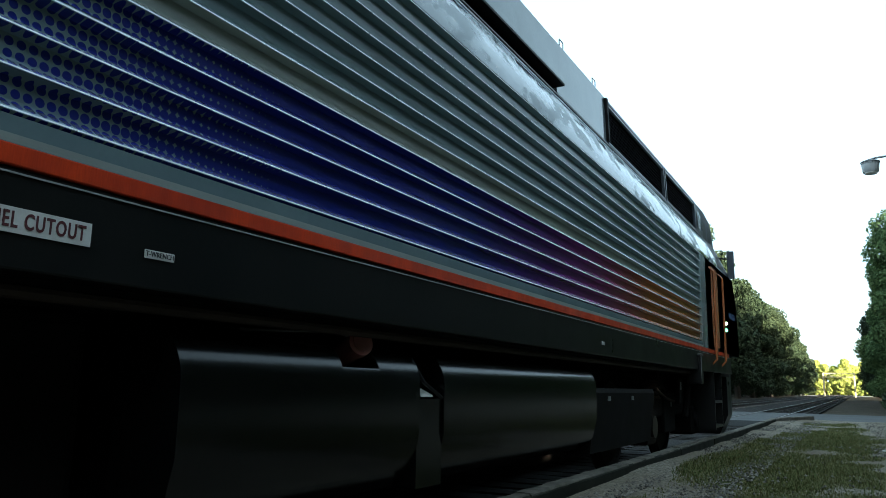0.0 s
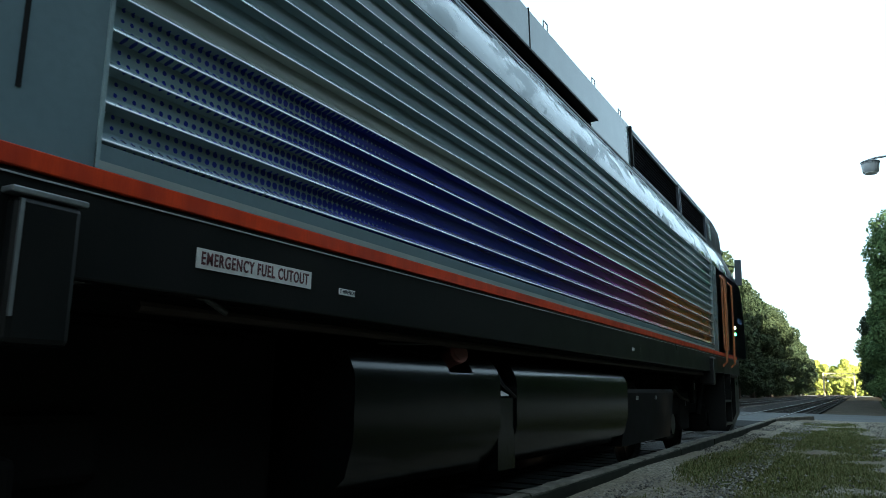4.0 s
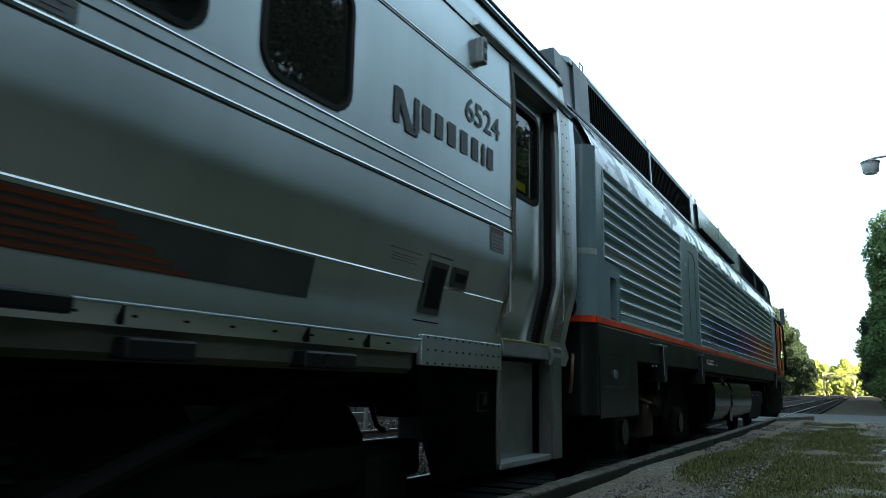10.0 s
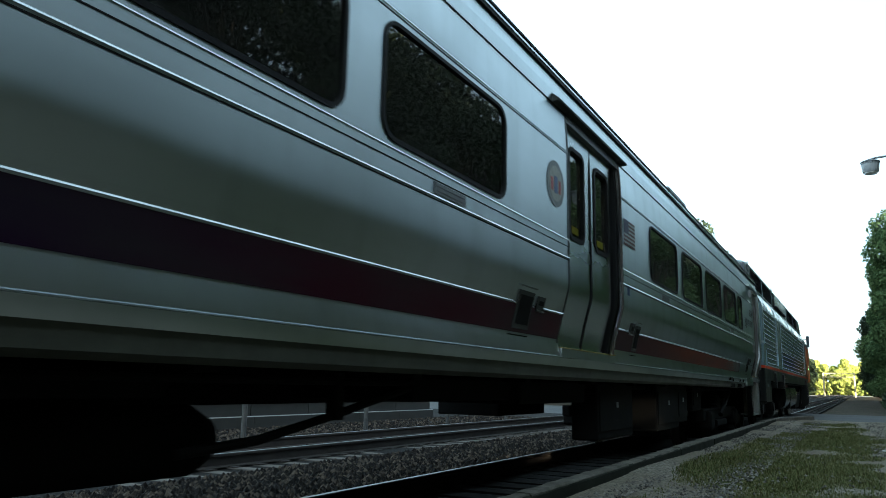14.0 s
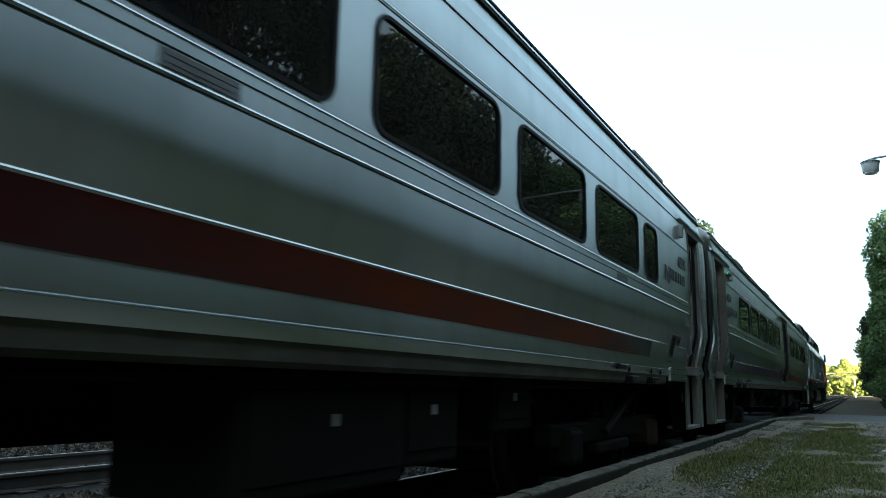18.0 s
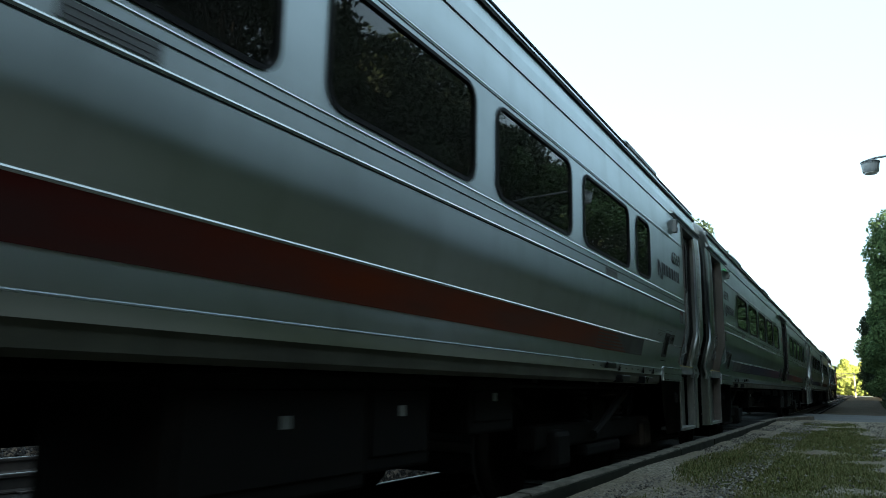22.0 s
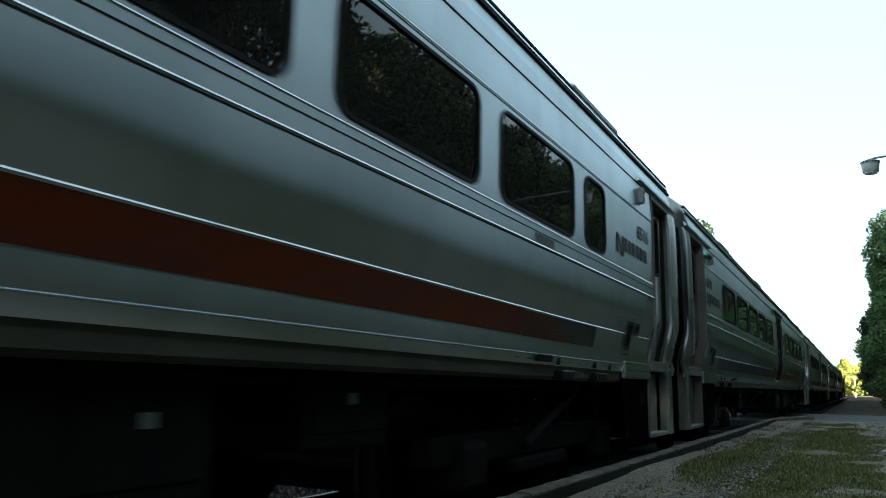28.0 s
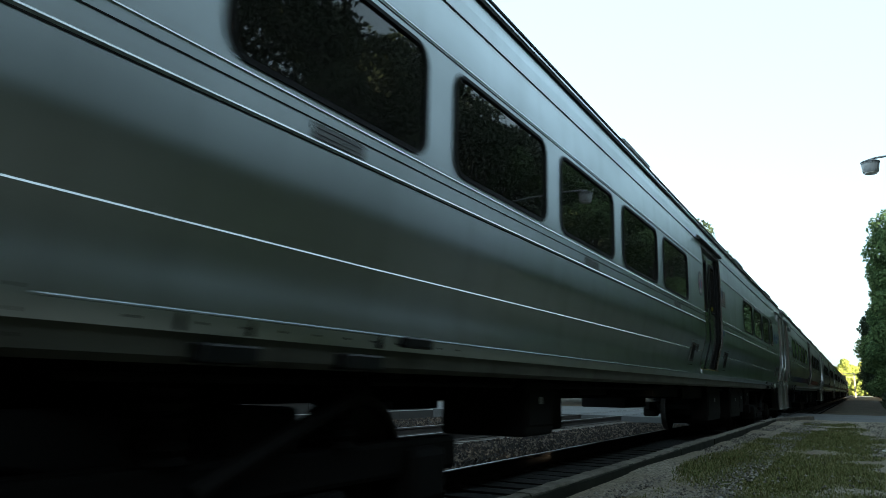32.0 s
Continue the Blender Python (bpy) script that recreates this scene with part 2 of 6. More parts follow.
GREEN_LIGHT = glow_material("green_light", (0.12, 1.0, 0.28), 3.5)
CLEAR_LIGHT = glow_material("pale_light", (1.0, 0.95, 0.60), 1.5)


def shoulder_material():
    """Rippled gloss paint whose clear coat peels in places: dull ragged islands on a shiny skin."""
    m = Mat("peeling_gloss_paint", 0.1, 0, 0.8)
    soil = m.noise(1.3, 5)
    peel = m.ramp(m.noise(3.4, 9, (1, 0.6, 1), 0.7), [(0.50, (0, 0, 0)), (0.56, (1, 1, 1))])
    m.colour(m.mix(soil, (0.19, 0.24, 0.275), (0.14, 0.18, 0.205)))
    m.roughness(peel, 0.07, 0.42)
    return m.bump(m.noise(4.5, 2, (1, 0.8, 1)), 0.22, 0.02).m


SHOULDER = shoulder_material()


def asphalt_material():
    m = Mat("asphalt", 0.9, 0, 0.15)
    big, fine = m.noise(0.5, 5), m.noise(90, 3)
    c = m.mix(m.ramp(big, [(0.3, (0, 0, 0)), (0.7, (1, 1, 1))]), (0.042, 0.047, 0.051), (0.066, 0.071, 0.074))
    m.colour(m.mix(m.ramp(fine, [(0.35, (0, 0, 0)), (0.75, (0.6, 0.6, 0.6))]), c, (0.14, 0.14, 0.138)))
    return m.bump(fine, 0.5, 0.006).m


def soil_material(name, lo, hi, third, scale):
    """Bare ground: grit and small stones over soil, in patches."""
    m = Mat(name, 0.95, 0, 0.2)
    vo = m.n.new("ShaderNodeTexVoronoi")
    vo.inputs["Scale"].default_value = scale
    m.link(m.coords(), vo.inputs["Vector"])
    patch = m.ramp(m.noise(0.55, 6), [(0.38, (0, 0, 0)), (0.62, (1, 1, 1))])
    stones = m.mix(m.ramp(vo.outputs["Color"], [(0.2, (0, 0, 0)), (0.8, (1, 1, 1))]), lo, hi)
    m.colour(m.mix(patch, stones, m.mix(m.noise(30, 3), third, lo)))
    return m.bump(vo.outputs["Distance"], 0.8, 0.02).m


def stone_material(name, lo, hi, few=0.5):
    """Stones from dark to light, with few light ones where the middle is low."""
    m = Mat(name, 0.9, 0, 0.2)
    m.colour(m.mix(m.ramp(m.island(), [(0, (0, 0, 0)), (0.6, (few, few, few)), (1, (1, 1, 1))]), lo, hi))
    return m.m


ASPHALT = asphalt_material()
SOIL = soil_material("gravel_ground", (0.08, 0.07, 0.054), (0.26, 0.235, 0.19), (0.17, 0.14, 0.095), 45)
# the train's deep shade is put into this black ballast colour
SHADED_BALLAST = soil_material("oily_ballast", (0.006, 0.006, 0.005), (0.02, 0.018, 0.016), (0.008, 0.007, 0.006), 16)
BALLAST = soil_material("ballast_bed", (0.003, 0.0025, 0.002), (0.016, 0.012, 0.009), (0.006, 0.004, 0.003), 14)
EARTH = soil_material("earth", (0.030, 0.022, 0.014), (0.072, 0.054, 0.036), (0.030, 0.030, 0.012), 8)
STONES = stone_material("ballast_stones", (0.004, 0.003, 0.0025), (0.100, 0.076, 0.056), 0.10)
GRAVEL = stone_material("gravel_stones", (0.05, 0.046, 0.039), (0.25, 0.235, 0.205), 0.4)
GRASS = leaf_material("grass_blades", (0.050, 0.078, 0.022), (0.150, 0.140, 0.062))
# ground out of view; tone chosen to brighten reflections in the steel
UNSEEN_GROUND = soil_material("dry_yard_ground", (0.07, 0.064, 0.05), (0.19, 0.17, 0.13), (0.11, 0.11, 0.06), 20)
# glare of sunlit ground is put into this pale colour
SUNLIT_GROUND = soil_material("pale_dusty_road", (0.34, 0.30, 0.24), (0.5, 0.46, 0.38), (0.42, 0.38, 0.3), 3)

# ---- building helpers ----
def part(name, bm, mat, parent=None, label="", smooth=False, at=None):
    """Link a bmesh as one mesh object, under a thing or a part."""
    me = bpy.data.meshes.new(name)
    bmesh.ops.recalc_face_normals(bm, faces=bm.faces)
    bm.to_mesh(me)
    bm.free()
    me.materials.append(mat)
    if smooth:
        for p in me.polygons:
            p.use_smooth = True
        me.set_sharp_from_angle(angle=radians(35))
    ob = new(name, me)
    if parent is not None:
        ob.parent = parent
    if at is not None:
        ob.location = at
    if label:
        ob["label"] = label
    return ob


def again(ob, name, at, parent=None):
    """Another object on the mesh of ob."""
    o = new(name, ob.data)
    o.parent = parent if parent is not None else ob.parent
    o.location = at
    return o


def box(bm, x0, x1, y0, y1, z0, z1, bev=0.0):
    vs = [bm.verts.new((x, y, z)) for x in (x0, x1) for y in (y0, y1) for z in (z0, z1)]
    fs = [bm.faces.new([vs[i] for i in f]) for f in
          ((0, 1, 3, 2), (4, 6, 7, 5), (0, 4, 5, 1), (2, 3, 7, 6), (0, 2, 6, 4), (1, 5, 7, 3))]
    if bev:
        es = list({e for f in fs for e in f.edges})
        bmesh.ops.bevel(bm, geom=es, offset=bev, segments=2, profile=0.5, affect="EDGES")


def boxes(*dims, bev=0.0):
    bm = bmesh.new()
    for d in dims:
        box(bm, *d, bev=bev)
    return bm


def each(name, mat, root, *dims, bev=0.0, sg=1, label=""):
    """One part for each box."""
    for d in dims:
        bm = boxes(d, bev=bev)
        part(name, bm if sg > 0 else flip_x(bm), mat, root, label)


def loft(bm, pts, y0, y1, closed=False, caps=False):
    """A line of (x, z) points drawn out along y."""
    a = [bm.verts.new((x, y0, z)) for x, z in pts]
    b = [bm.verts.new((x, y1, z)) for x, z in pts]
    m = len(pts)
    for i in range(m if closed else m - 1):
        j = (i + 1) % m
        bm.faces.new((a[i], b[i], b[j], a[j]))
    if caps:
        bm.faces.new(a)
        bm.faces.new(b[::-1])


def lofted(pts, y0, y1, closed=True, caps=True):
    bm = bmesh.new()
    loft(bm, pts, y0, y1, closed, caps)
    return bm


def rod(bm, a, b, r, sides=8, r2=None):
    """A round bar from a to b."""
    a, b = Vector(a), Vector(b)
    d = (b - a).normalized()
    q = d.to_track_quat("Z", "Y").to_matrix()
    ra = [bm.verts.new(a + q @ Vector((r * math.cos(2 * math.pi * i / sides), r * math.sin(2 * math.pi * i / sides), 0))) for i in range(sides)]
    s = r if r2 is None else r2
    rb = [bm.verts.new(b + q @ Vector((s * math.cos(2 * math.pi * i / sides), s * math.sin(2 * math.pi * i / sides), 0))) for i in range(sides)]
    for i in range(sides):
        j = (i + 1) % sides
        bm.faces.new((ra[i], ra[j], rb[j], rb[i]))
    bm.faces.new(ra[::-1])
    bm.faces.new(rb)


def pipe(points, r, sides=8):
    """A round tube along the points, one skin from end to end."""
    bm = bmesh.new()
    pts = [Vector(p) for p in points]
    rows = []
    q = None
    for i, p in enumerate(pts):
        d = (pts[min(i + 1, len(pts) - 1)] - pts[max(i - 1, 0)]).normalized()
        if q is None:
            q = d.to_track_quat("Z", "Y")
        else:
            q = last.rotation_difference(d) @ q
        last = d
        rows.append([bm.verts.new(p + q @ Vector((r * math.cos(2 * math.pi * k / sides), r * math.sin(2 * math.pi * k / sides), 0))) for k in range(sides)])
    for a, b in zip(rows, rows[1:]):
        for k in range(sides):
            bm.faces.new((a[k], a[(k + 1) % sides], b[(k + 1) % sides], b[k]))
    bm.faces.new(rows[0][::-1])
    bm.faces.new(rows[-1])
    return bm


def round_rect(y0, y1, z0, z1, r, k=5):
    """Outline of a rectangle with round corners, corner by corner."""
    out = []
    for cy, cz, a0 in ((y1 - r, z1 - r, 0), (y0 + r, z1 - r, 90), (y0 + r, z0 + r, 180), (y1 - r, z0 + r, 270)):
        out.append([(cy + r * math.cos(radians(a0 + 90 * i / k)), cz + r * math.sin(radians(a0 + 90 * i / k))) for i in range(k + 1)])
    return out


def holed_plate(bm, y0, y1, z0, z1, hole, x, depth):
    """A plate at x (facing +x) with a rounded hole, its hole's walls going in by depth."""
    oc = [bm.verts.new((x, *c)) for c in ((y1, z1), (y0, z1), (y0, z0), (y1, z0))]
    inner = [[bm.verts.new((x, *p)) for p in arc] for arc in hole]
    for c in range(4):
        arc, nxt = inner[c], inner[(c + 1) % 4]
        for p, q in zip(arc, arc[1:]):
            bm.faces.new((oc[c], p, q))
        bm.faces.new((oc[c], arc[-1], nxt[0], oc[(c + 1) % 4]))
    loop = [v for arc in inner for v in arc]
    back = [bm.verts.new((x - depth, v.co.y, v.co.z)) for v in loop]
    for i in range(len(loop)):
        j = (i + 1) % len(loop)
        bm.faces.new((loop[i], loop[j], back[j], back[i]))


def ring(bm, outer, inner, x, depth):
    """A flat ring between two rounded outlines, with edges that go in by depth."""
    o = [bm.verts.new((x, *p)) for arc in outer for p in arc]
    i_ = [bm.verts.new((x, *p)) for arc in inner for p in arc]
    ob = [bm.verts.new((x - depth, v.co.y, v.co.z)) for v in o]
    ib = [bm.verts.new((x - depth, v.co.y, v.co.z)) for v in i_]
    m = len(o)
    for a in range(m):
        b = (a + 1) % m
        bm.faces.new((o[a], o[b], i_[b], i_[a]))
        bm.faces.new((o[a], ob[a], ob[b], o[b]))
        bm.faces.new((i_[a], i_[b], ib[b], ib[a]))


def slab(outline, x0, x1):
    """A solid of the outline in y and z, from x0 to x1."""
    bm = bmesh.new()
    pts = [p for arc in outline for p in arc]
    a = [bm.verts.new((x0, *p)) for p in pts]
    b = [bm.verts.new((x1, *p)) for p in pts]
    m = len(pts)
    for i in range(m):
        j = (i + 1) % m
        bm.faces.new((a[i], a[j], b[j], b[i]))
    bm.faces.new(a[::-1])
    bm.faces.new(b)
    return bm


def sheet(bm, prof, ys, skip, sg=1, thick=0.03):
    """A wall of profile (x, z) along y, with the cells that skip names left open."""
    grid = {}
    for i, y in enumerate(ys):
        for j, (x, z) in enumerate(prof):
            grid[i, j] = bm.verts.new((sg * x, y, z))
    for i in range(len(ys) - 1):
        for j in range(len(prof) - 1):
            if not skip((ys[i] + ys[i + 1]) / 2, (prof[j][1] + prof[j + 1][1]) / 2):
                bm.faces.new((grid[i, j], grid[i + 1, j], grid[i + 1, j + 1], grid[i, j + 1]))
    for v in [v for v in bm.verts if not v.link_faces]:
        bm.verts.remove(v)
    bmesh.ops.recalc_face_normals(bm, faces=bm.faces)
    bmesh.ops.solidify(bm, geom=bm.faces[:], thickness=thick if sg > 0 else thick)


def flip_x(bm):
    for v in bm.verts:
        v.co.x = -v.co.x
    return bm


def lettering(name, text, size, mat, parent, m, label="", wide=1.0, bold=0.0, space=1.0):
    """Raised letters as a mesh, lying in the plane of m (x along the text, y up)."""
    cu = bpy.data.curves.new(name, "FONT")
    cu.body, cu.size, cu.extrude, cu.align_x, cu.align_y = text, size, 0.001, "CENTER", "CENTER"
    cu.resolution_u, cu.offset, cu.space_character = 3, bold, space
    tmp = bpy.data.objects.new(name, cu)
    me = bpy.data.meshes.new_from_object(tmp)
    bpy.data.objects.remove(tmp)
    bpy.data.curves.remove(cu)
    me.transform(m @ Matrix.Diagonal((wide, 1, 1, 1)))
    me.materials.append(mat)
    ob = new(name, me)
    ob.parent = parent
    if label:
        ob["label"] = label
    return ob


def on_side(x, y, z):
    """The pose of lettering on a vehicle's side at +x: text runs along +y."""
    return Matrix.Translation((x, y, z)) @ Matrix(((0, 0, 1, 0), (1, 0, 0, 0), (0, 1, 0, 0), (0, 0, 0, 1)))


def thing(name, label, category, at=(0, 0, 0), group="", kind=""):
    ob = new(name)
    ob.empty_display_size = 0.2
    ob.location = at
    return tagged(ob, label, category, group, kind)


def set_lengths(obs, knots):
    """Slide the parts of a vehicle along it, from nominal stations to true ones."""
    old, true = [k[0] for k in knots], [k[1] for k in knots]
    done = set()
    for o in obs:
        if o.type != "MESH":
            continue
        if o.location.length > 0.01:
            o.location.y = float(np.interp(o.location.y, old, true))
        elif o.data.name not in done:
            done.add(o.data.name)
            for v in o.data.vertices:
                v.co.y = float(np.interp(v.co.y, old, true))


# ---- ground, tracks and road ----
def ground_sheet(name, x0, x1, y0, y1, z, step, mat, label, category, rise=0.03, seed=0, bank=0.0):
    bm = bmesh.new()
    nx, ny = max(1, round((x1 - x0) / step)), max(1, round((y1 - y0) / step))
    g = [[bm.verts.new((x0 + (x1 - x0) * i / nx, y0 + (y1 - y0) * j / ny,
                        z + rise * noise.noise(((x0 + (x1 - x0) * i / nx) * 0.7, (y0 + (y1 - y0) * j / ny) * 0.7, seed)) + bank * math.exp(-((i * (x1 - x0) / nx) / 0.5) ** 2))) for j in range(ny + 1)] for i in range(nx + 1)]
    for i in range(nx):
        for j in range(ny):
            bm.faces.new((g[i][j], g[i + 1][j], g[i + 1][j + 1], g[i][j + 1]))
    return tagged(part(name, bm, mat, smooth=True), label, category, kind="structure")


ground_sheet("ground", -1500, 1500, -600, 2400, -0.34, 60, EARTH, "brown earth and leaf litter under the trees", "ground", 0.0)
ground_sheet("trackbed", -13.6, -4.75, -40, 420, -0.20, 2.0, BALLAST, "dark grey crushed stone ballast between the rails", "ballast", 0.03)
# near bed is coloured black for the shade under the train
ground_sheet("near_trackbed", -4.75, -2.05, -40, 420, -0.20, 0.9, SHADED_BALLAST, "near track ballast, blackened for the train's shade", "ballast", 0.03)
# stone strip and lawn beside the kerb
# unseen sheet right of the lawn, added for the train's reflections
ground_sheet("wood_floor", 2.6, 60, -170, 26.5, 0.10, 3.0, UNSEEN_GROUND, "unseen ground beyond the lawn, toned to brighten reflections", "ground", 0.05, 6)
lawn = ground_sheet("pavement_strip", -1.95, 2.6, -30, 26.5, 0.11, 0.3, SOIL, "gravelly trackside ground with thin worn grass", "ground", 0.05, 3, 0.07)


def rail_section(x):
    """Outline of a rail of 0.186 m, foot, web and head, about x."""
    r = ((-.07, -.186), (.07, -.186), (.07, -.172), (.012, -.155), (.010, -.05), (.036, -.036), (.036, -.008), (.028, -.0015),
         (-.028, -.0015), (-.036, -.008), (-.036, -.036), (-.010, -.05), (-.012, -.155), (-.07, -.172))
    return [(x + a, b) for a, b in r]


def track(centre, label, tie_mat, y0=-40, y1=420):
    root = thing("railway_track", label, "railway track", (centre, 0, 0), "parallel railway tracks", "structure")
    for sgn in (-1, 1):
        rail = part("rail", lofted(rail_section(sgn * 0.753), y0, y1), RAIL_RUST, root, "rusty steel rail")
        part("rail_head", boxes((sgn * 0.753 - 0.027, sgn * 0.753 + 0.027, y0, y1, -0.0012, 0.0008)), RAIL_TOP, rail, "polished running surface")
    rng = random.Random(int(-centre * 10))
    tie = None
    far = bmesh.new()
    y = y0
    while y < 200:
        if 3.0 < y < 30 or y < 3:
            dx = rng.uniform(-0.03, 0.03)
            if 3.0 < y < 30:
                if tie is None:
                    tie = part("tie", boxes((-1.3, 1.3, -0.11, 0.11, -0.36, -0.187), bev=0.008), tie_mat, root)
                    tie.location = (dx, y, 0)
                else:
                    again(tie, "tie", (dx, y, rng.uniform(-0.012, 0)))
            else:
                box(far, -1.3, 1.3, y - 0.11, y + 0.11, -0.36, -0.187)
        elif y > 38:
            box(far, -1.3, 1.3, y - 0.11, y + 0.11, -0.36, -0.187)
        y += 0.5
    tagged(part("tie_row", far, tie_mat, root), kind="stuff")
    # spike plates under the rails near by
    plates = bmesh.new()
    for k in range(56):
        yy = 3.0 + 0.5 * k
        for sgn in (-1, 1):
            box(plates, sgn * 0.753 - 0.17, sgn * 0.753 + 0.17, yy - 0.09, yy + 0.09, -0.189, -0.176)
    tagged(part("tie_plate", plates, RAIL_RUST, root), kind="stuff")
    return root


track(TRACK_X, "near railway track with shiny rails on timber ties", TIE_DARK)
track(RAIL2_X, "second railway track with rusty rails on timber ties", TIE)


def scatter_stones(name, label, mat, areas, seed, lo, hi):
    """Loose angular stones strewn over the areas (x0, x1, y0, y1, z, how many)."""
    rng = np.random.default_rng(seed)
    base = np.array([(1, 0, -.1), (.2, 1, 0), (-.9, .3, .1), (-.3, -.9, -.1), (.1, .1, .8), (0, -.1, -.6)])
    fc = np.array([(0, 1, 4), (1, 2, 4), (2, 3, 4), (3, 0, 4), (1, 0, 5), (2, 1, 5), (3, 2, 5), (0, 3, 5)])
    vv, ff = [], []
    count = 0
    for x0, x1, y0, y1, z, num in areas:
        for _ in range(num):
            s = rng.uniform(lo, hi)
            w = base * (s * rng.uniform(0.6, 1.25, (6, 3)))
            t = rng.uniform(0, 6.28)
            c, q = math.cos(t), math.sin(t)
            w = np.stack([w[:, 0] * c - w[:, 1] * q, w[:, 0] * q + w[:, 1] * c, w[:, 2]], 1)
            # denser towards the near end
            yy = y0 + (y1 - y0) * rng.uniform() ** 1.5
            vv.append(w + (rng.uniform(x0, x1), yy, z + s * 0.2))
            ff.append(fc + 6 * count)
            count += 1
    me = bpy.data.meshes.new(name)
    me.from_pydata(np.concatenate(vv).tolist(), [], np.concatenate(ff).tolist())
    me.materials.append(mat)
    return tagged(new(name, me), label, "stones", kind="stuff")


scatter_stones("ballast_stones", "loose grey crushed stones along the tracks", STONES,
               [(-7.02, -4.75, 3.5, 26, -0.19, 13000), (-9.1, -7.75, 4, 26, -0.20, 5000), (-13.5, -9.3, 5, 28, -0.19, 11000)], 3, 0.022, 0.058)
scatter_stones("gravel", "pale loose gravel chips beside the kerb", GRAVEL,
               [(-1.92, -1.6, 3.5, 24, 0.165, 3000), (-1.6, -0.95, 3.5, 24, 0.13, 4500), (-1.3, 2.0, 3.5, 26, 0.115, 2200), (0.1, 2.0, 12, 26, 0.115, 3000)], 4, 0.007, 0.022)


def grass_patch():
    """Thin blades over the lawn, in tufts, with bare spots."""
    rng = np.random.default_rng(8)
    vv, ff = [], []
    i = 0
    for _ in range(380000):
        yy = 4.0 + 23.0 * rng.uniform() ** 1.6
        xx = rng.uniform(-1.9, 1.7)
        d = noise.noise((xx * 0.8 + 3, yy * 0.38, 1.7)) + 0.45 * noise.noise((xx * 2.6, yy * 1.5, 4.2))
        # bare gravel along the kerb and towards the far corner
        edge = (xx + 1.80 - 0.018 * yy) * 2.4
        bare = 0.8 * max(0.0, xx + 0.15) * min(1.0, max(0.0, (yy - 5) / 3)) + 0.09 * max(0.0, yy - 17)
        if 0.6 * d + min(edge, 0.42) - bare < -0.04 + 0.26 * rng.uniform():
            continue
        h = rng.uniform(0.018, 0.045) * (1 + 0.6 * d)
        t, b = rng.uniform(0, 6.28), rng.uniform(0.3, 1.1)
        w = rng.uniform(0.003, 0.008)
        c, s = math.cos(t), math.sin(t)
        z = 0.105 + 0.05 * noise.noise((xx * 0.7, yy * 0.7, 3)) + 0.07 * math.exp(-((xx + 1.95) / 0.5) ** 2)
        vv += [(xx - s * w, yy + c * w, z), (xx + s * w, yy - c * w, z), (xx + c * h * b, yy + s * h * b, z + h)]
        ff.append((i, i + 1, i + 2))
        i += 3
    me = bpy.data.meshes.new("grass")
    me.from_pydata(vv, [], ff)
    me.materials.append(GRASS)
    return tagged(new("grass", me), "short worn grass in tufts on stony ground", "grass", kind="stuff")


grass_patch()


def uneven_block(x0, x1, y0, y1, z0, z1, seed, rough=0.004):
    """A long cast block with chipped, wavering edges."""
    bm = bmesh.new()
    n_ = max(4, round((y1 - y0) / 0.08))
    c = 0.014
    prof = [(x0, z0), (x0, z1 - c), (x0 + c, z1), (x1 - c, z1), (x1, z1 - c), (x1, z0)]
    rows = []
    for i in range(n_ + 1):
        y = y0 + (y1 - y0) * i / n_
        row = []
        for k, (x, z) in enumerate(prof):
            w = rough * (1.6 if 0 < k < 5 else 0.6)
            row.append(bm.verts.new((x + w * noise.noise((k * 3.1 + seed, y * 4.0, 1.0)), y, z + w * noise.noise((k * 2.3 + seed, y * 5.0, 7.0)))))
        rows.append(row)
    for a_, b_ in zip(rows, rows[1:]):
        for k in range(5):
            bm.faces.new((a_[k], b_[k], b_[k + 1], a_[k + 1]))
    bm.faces.new(rows[0])
    bm.faces.new(rows[-1][::-1])
    return bm


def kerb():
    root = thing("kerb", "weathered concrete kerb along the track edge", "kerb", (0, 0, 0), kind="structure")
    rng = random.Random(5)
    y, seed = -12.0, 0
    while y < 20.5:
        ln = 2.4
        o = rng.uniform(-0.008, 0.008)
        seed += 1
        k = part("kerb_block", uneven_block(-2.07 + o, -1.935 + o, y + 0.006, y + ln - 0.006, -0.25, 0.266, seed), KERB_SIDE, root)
        # pale strip: the top's light is put into its worn colour
        part("worn_top", uneven_block(-2.062 + o, -1.943 + o, y + 0.008, y + ln - 0.008, 0.255, 0.28 + rng.uniform(-0.006, 0.006), seed + 50), KERB_TOP, k, "pale worn top with light in its colour")
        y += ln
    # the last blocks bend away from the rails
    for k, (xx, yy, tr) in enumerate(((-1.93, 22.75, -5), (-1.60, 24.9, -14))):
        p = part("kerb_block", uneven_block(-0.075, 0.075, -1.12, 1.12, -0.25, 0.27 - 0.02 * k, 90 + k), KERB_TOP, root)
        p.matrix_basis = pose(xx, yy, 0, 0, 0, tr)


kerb()


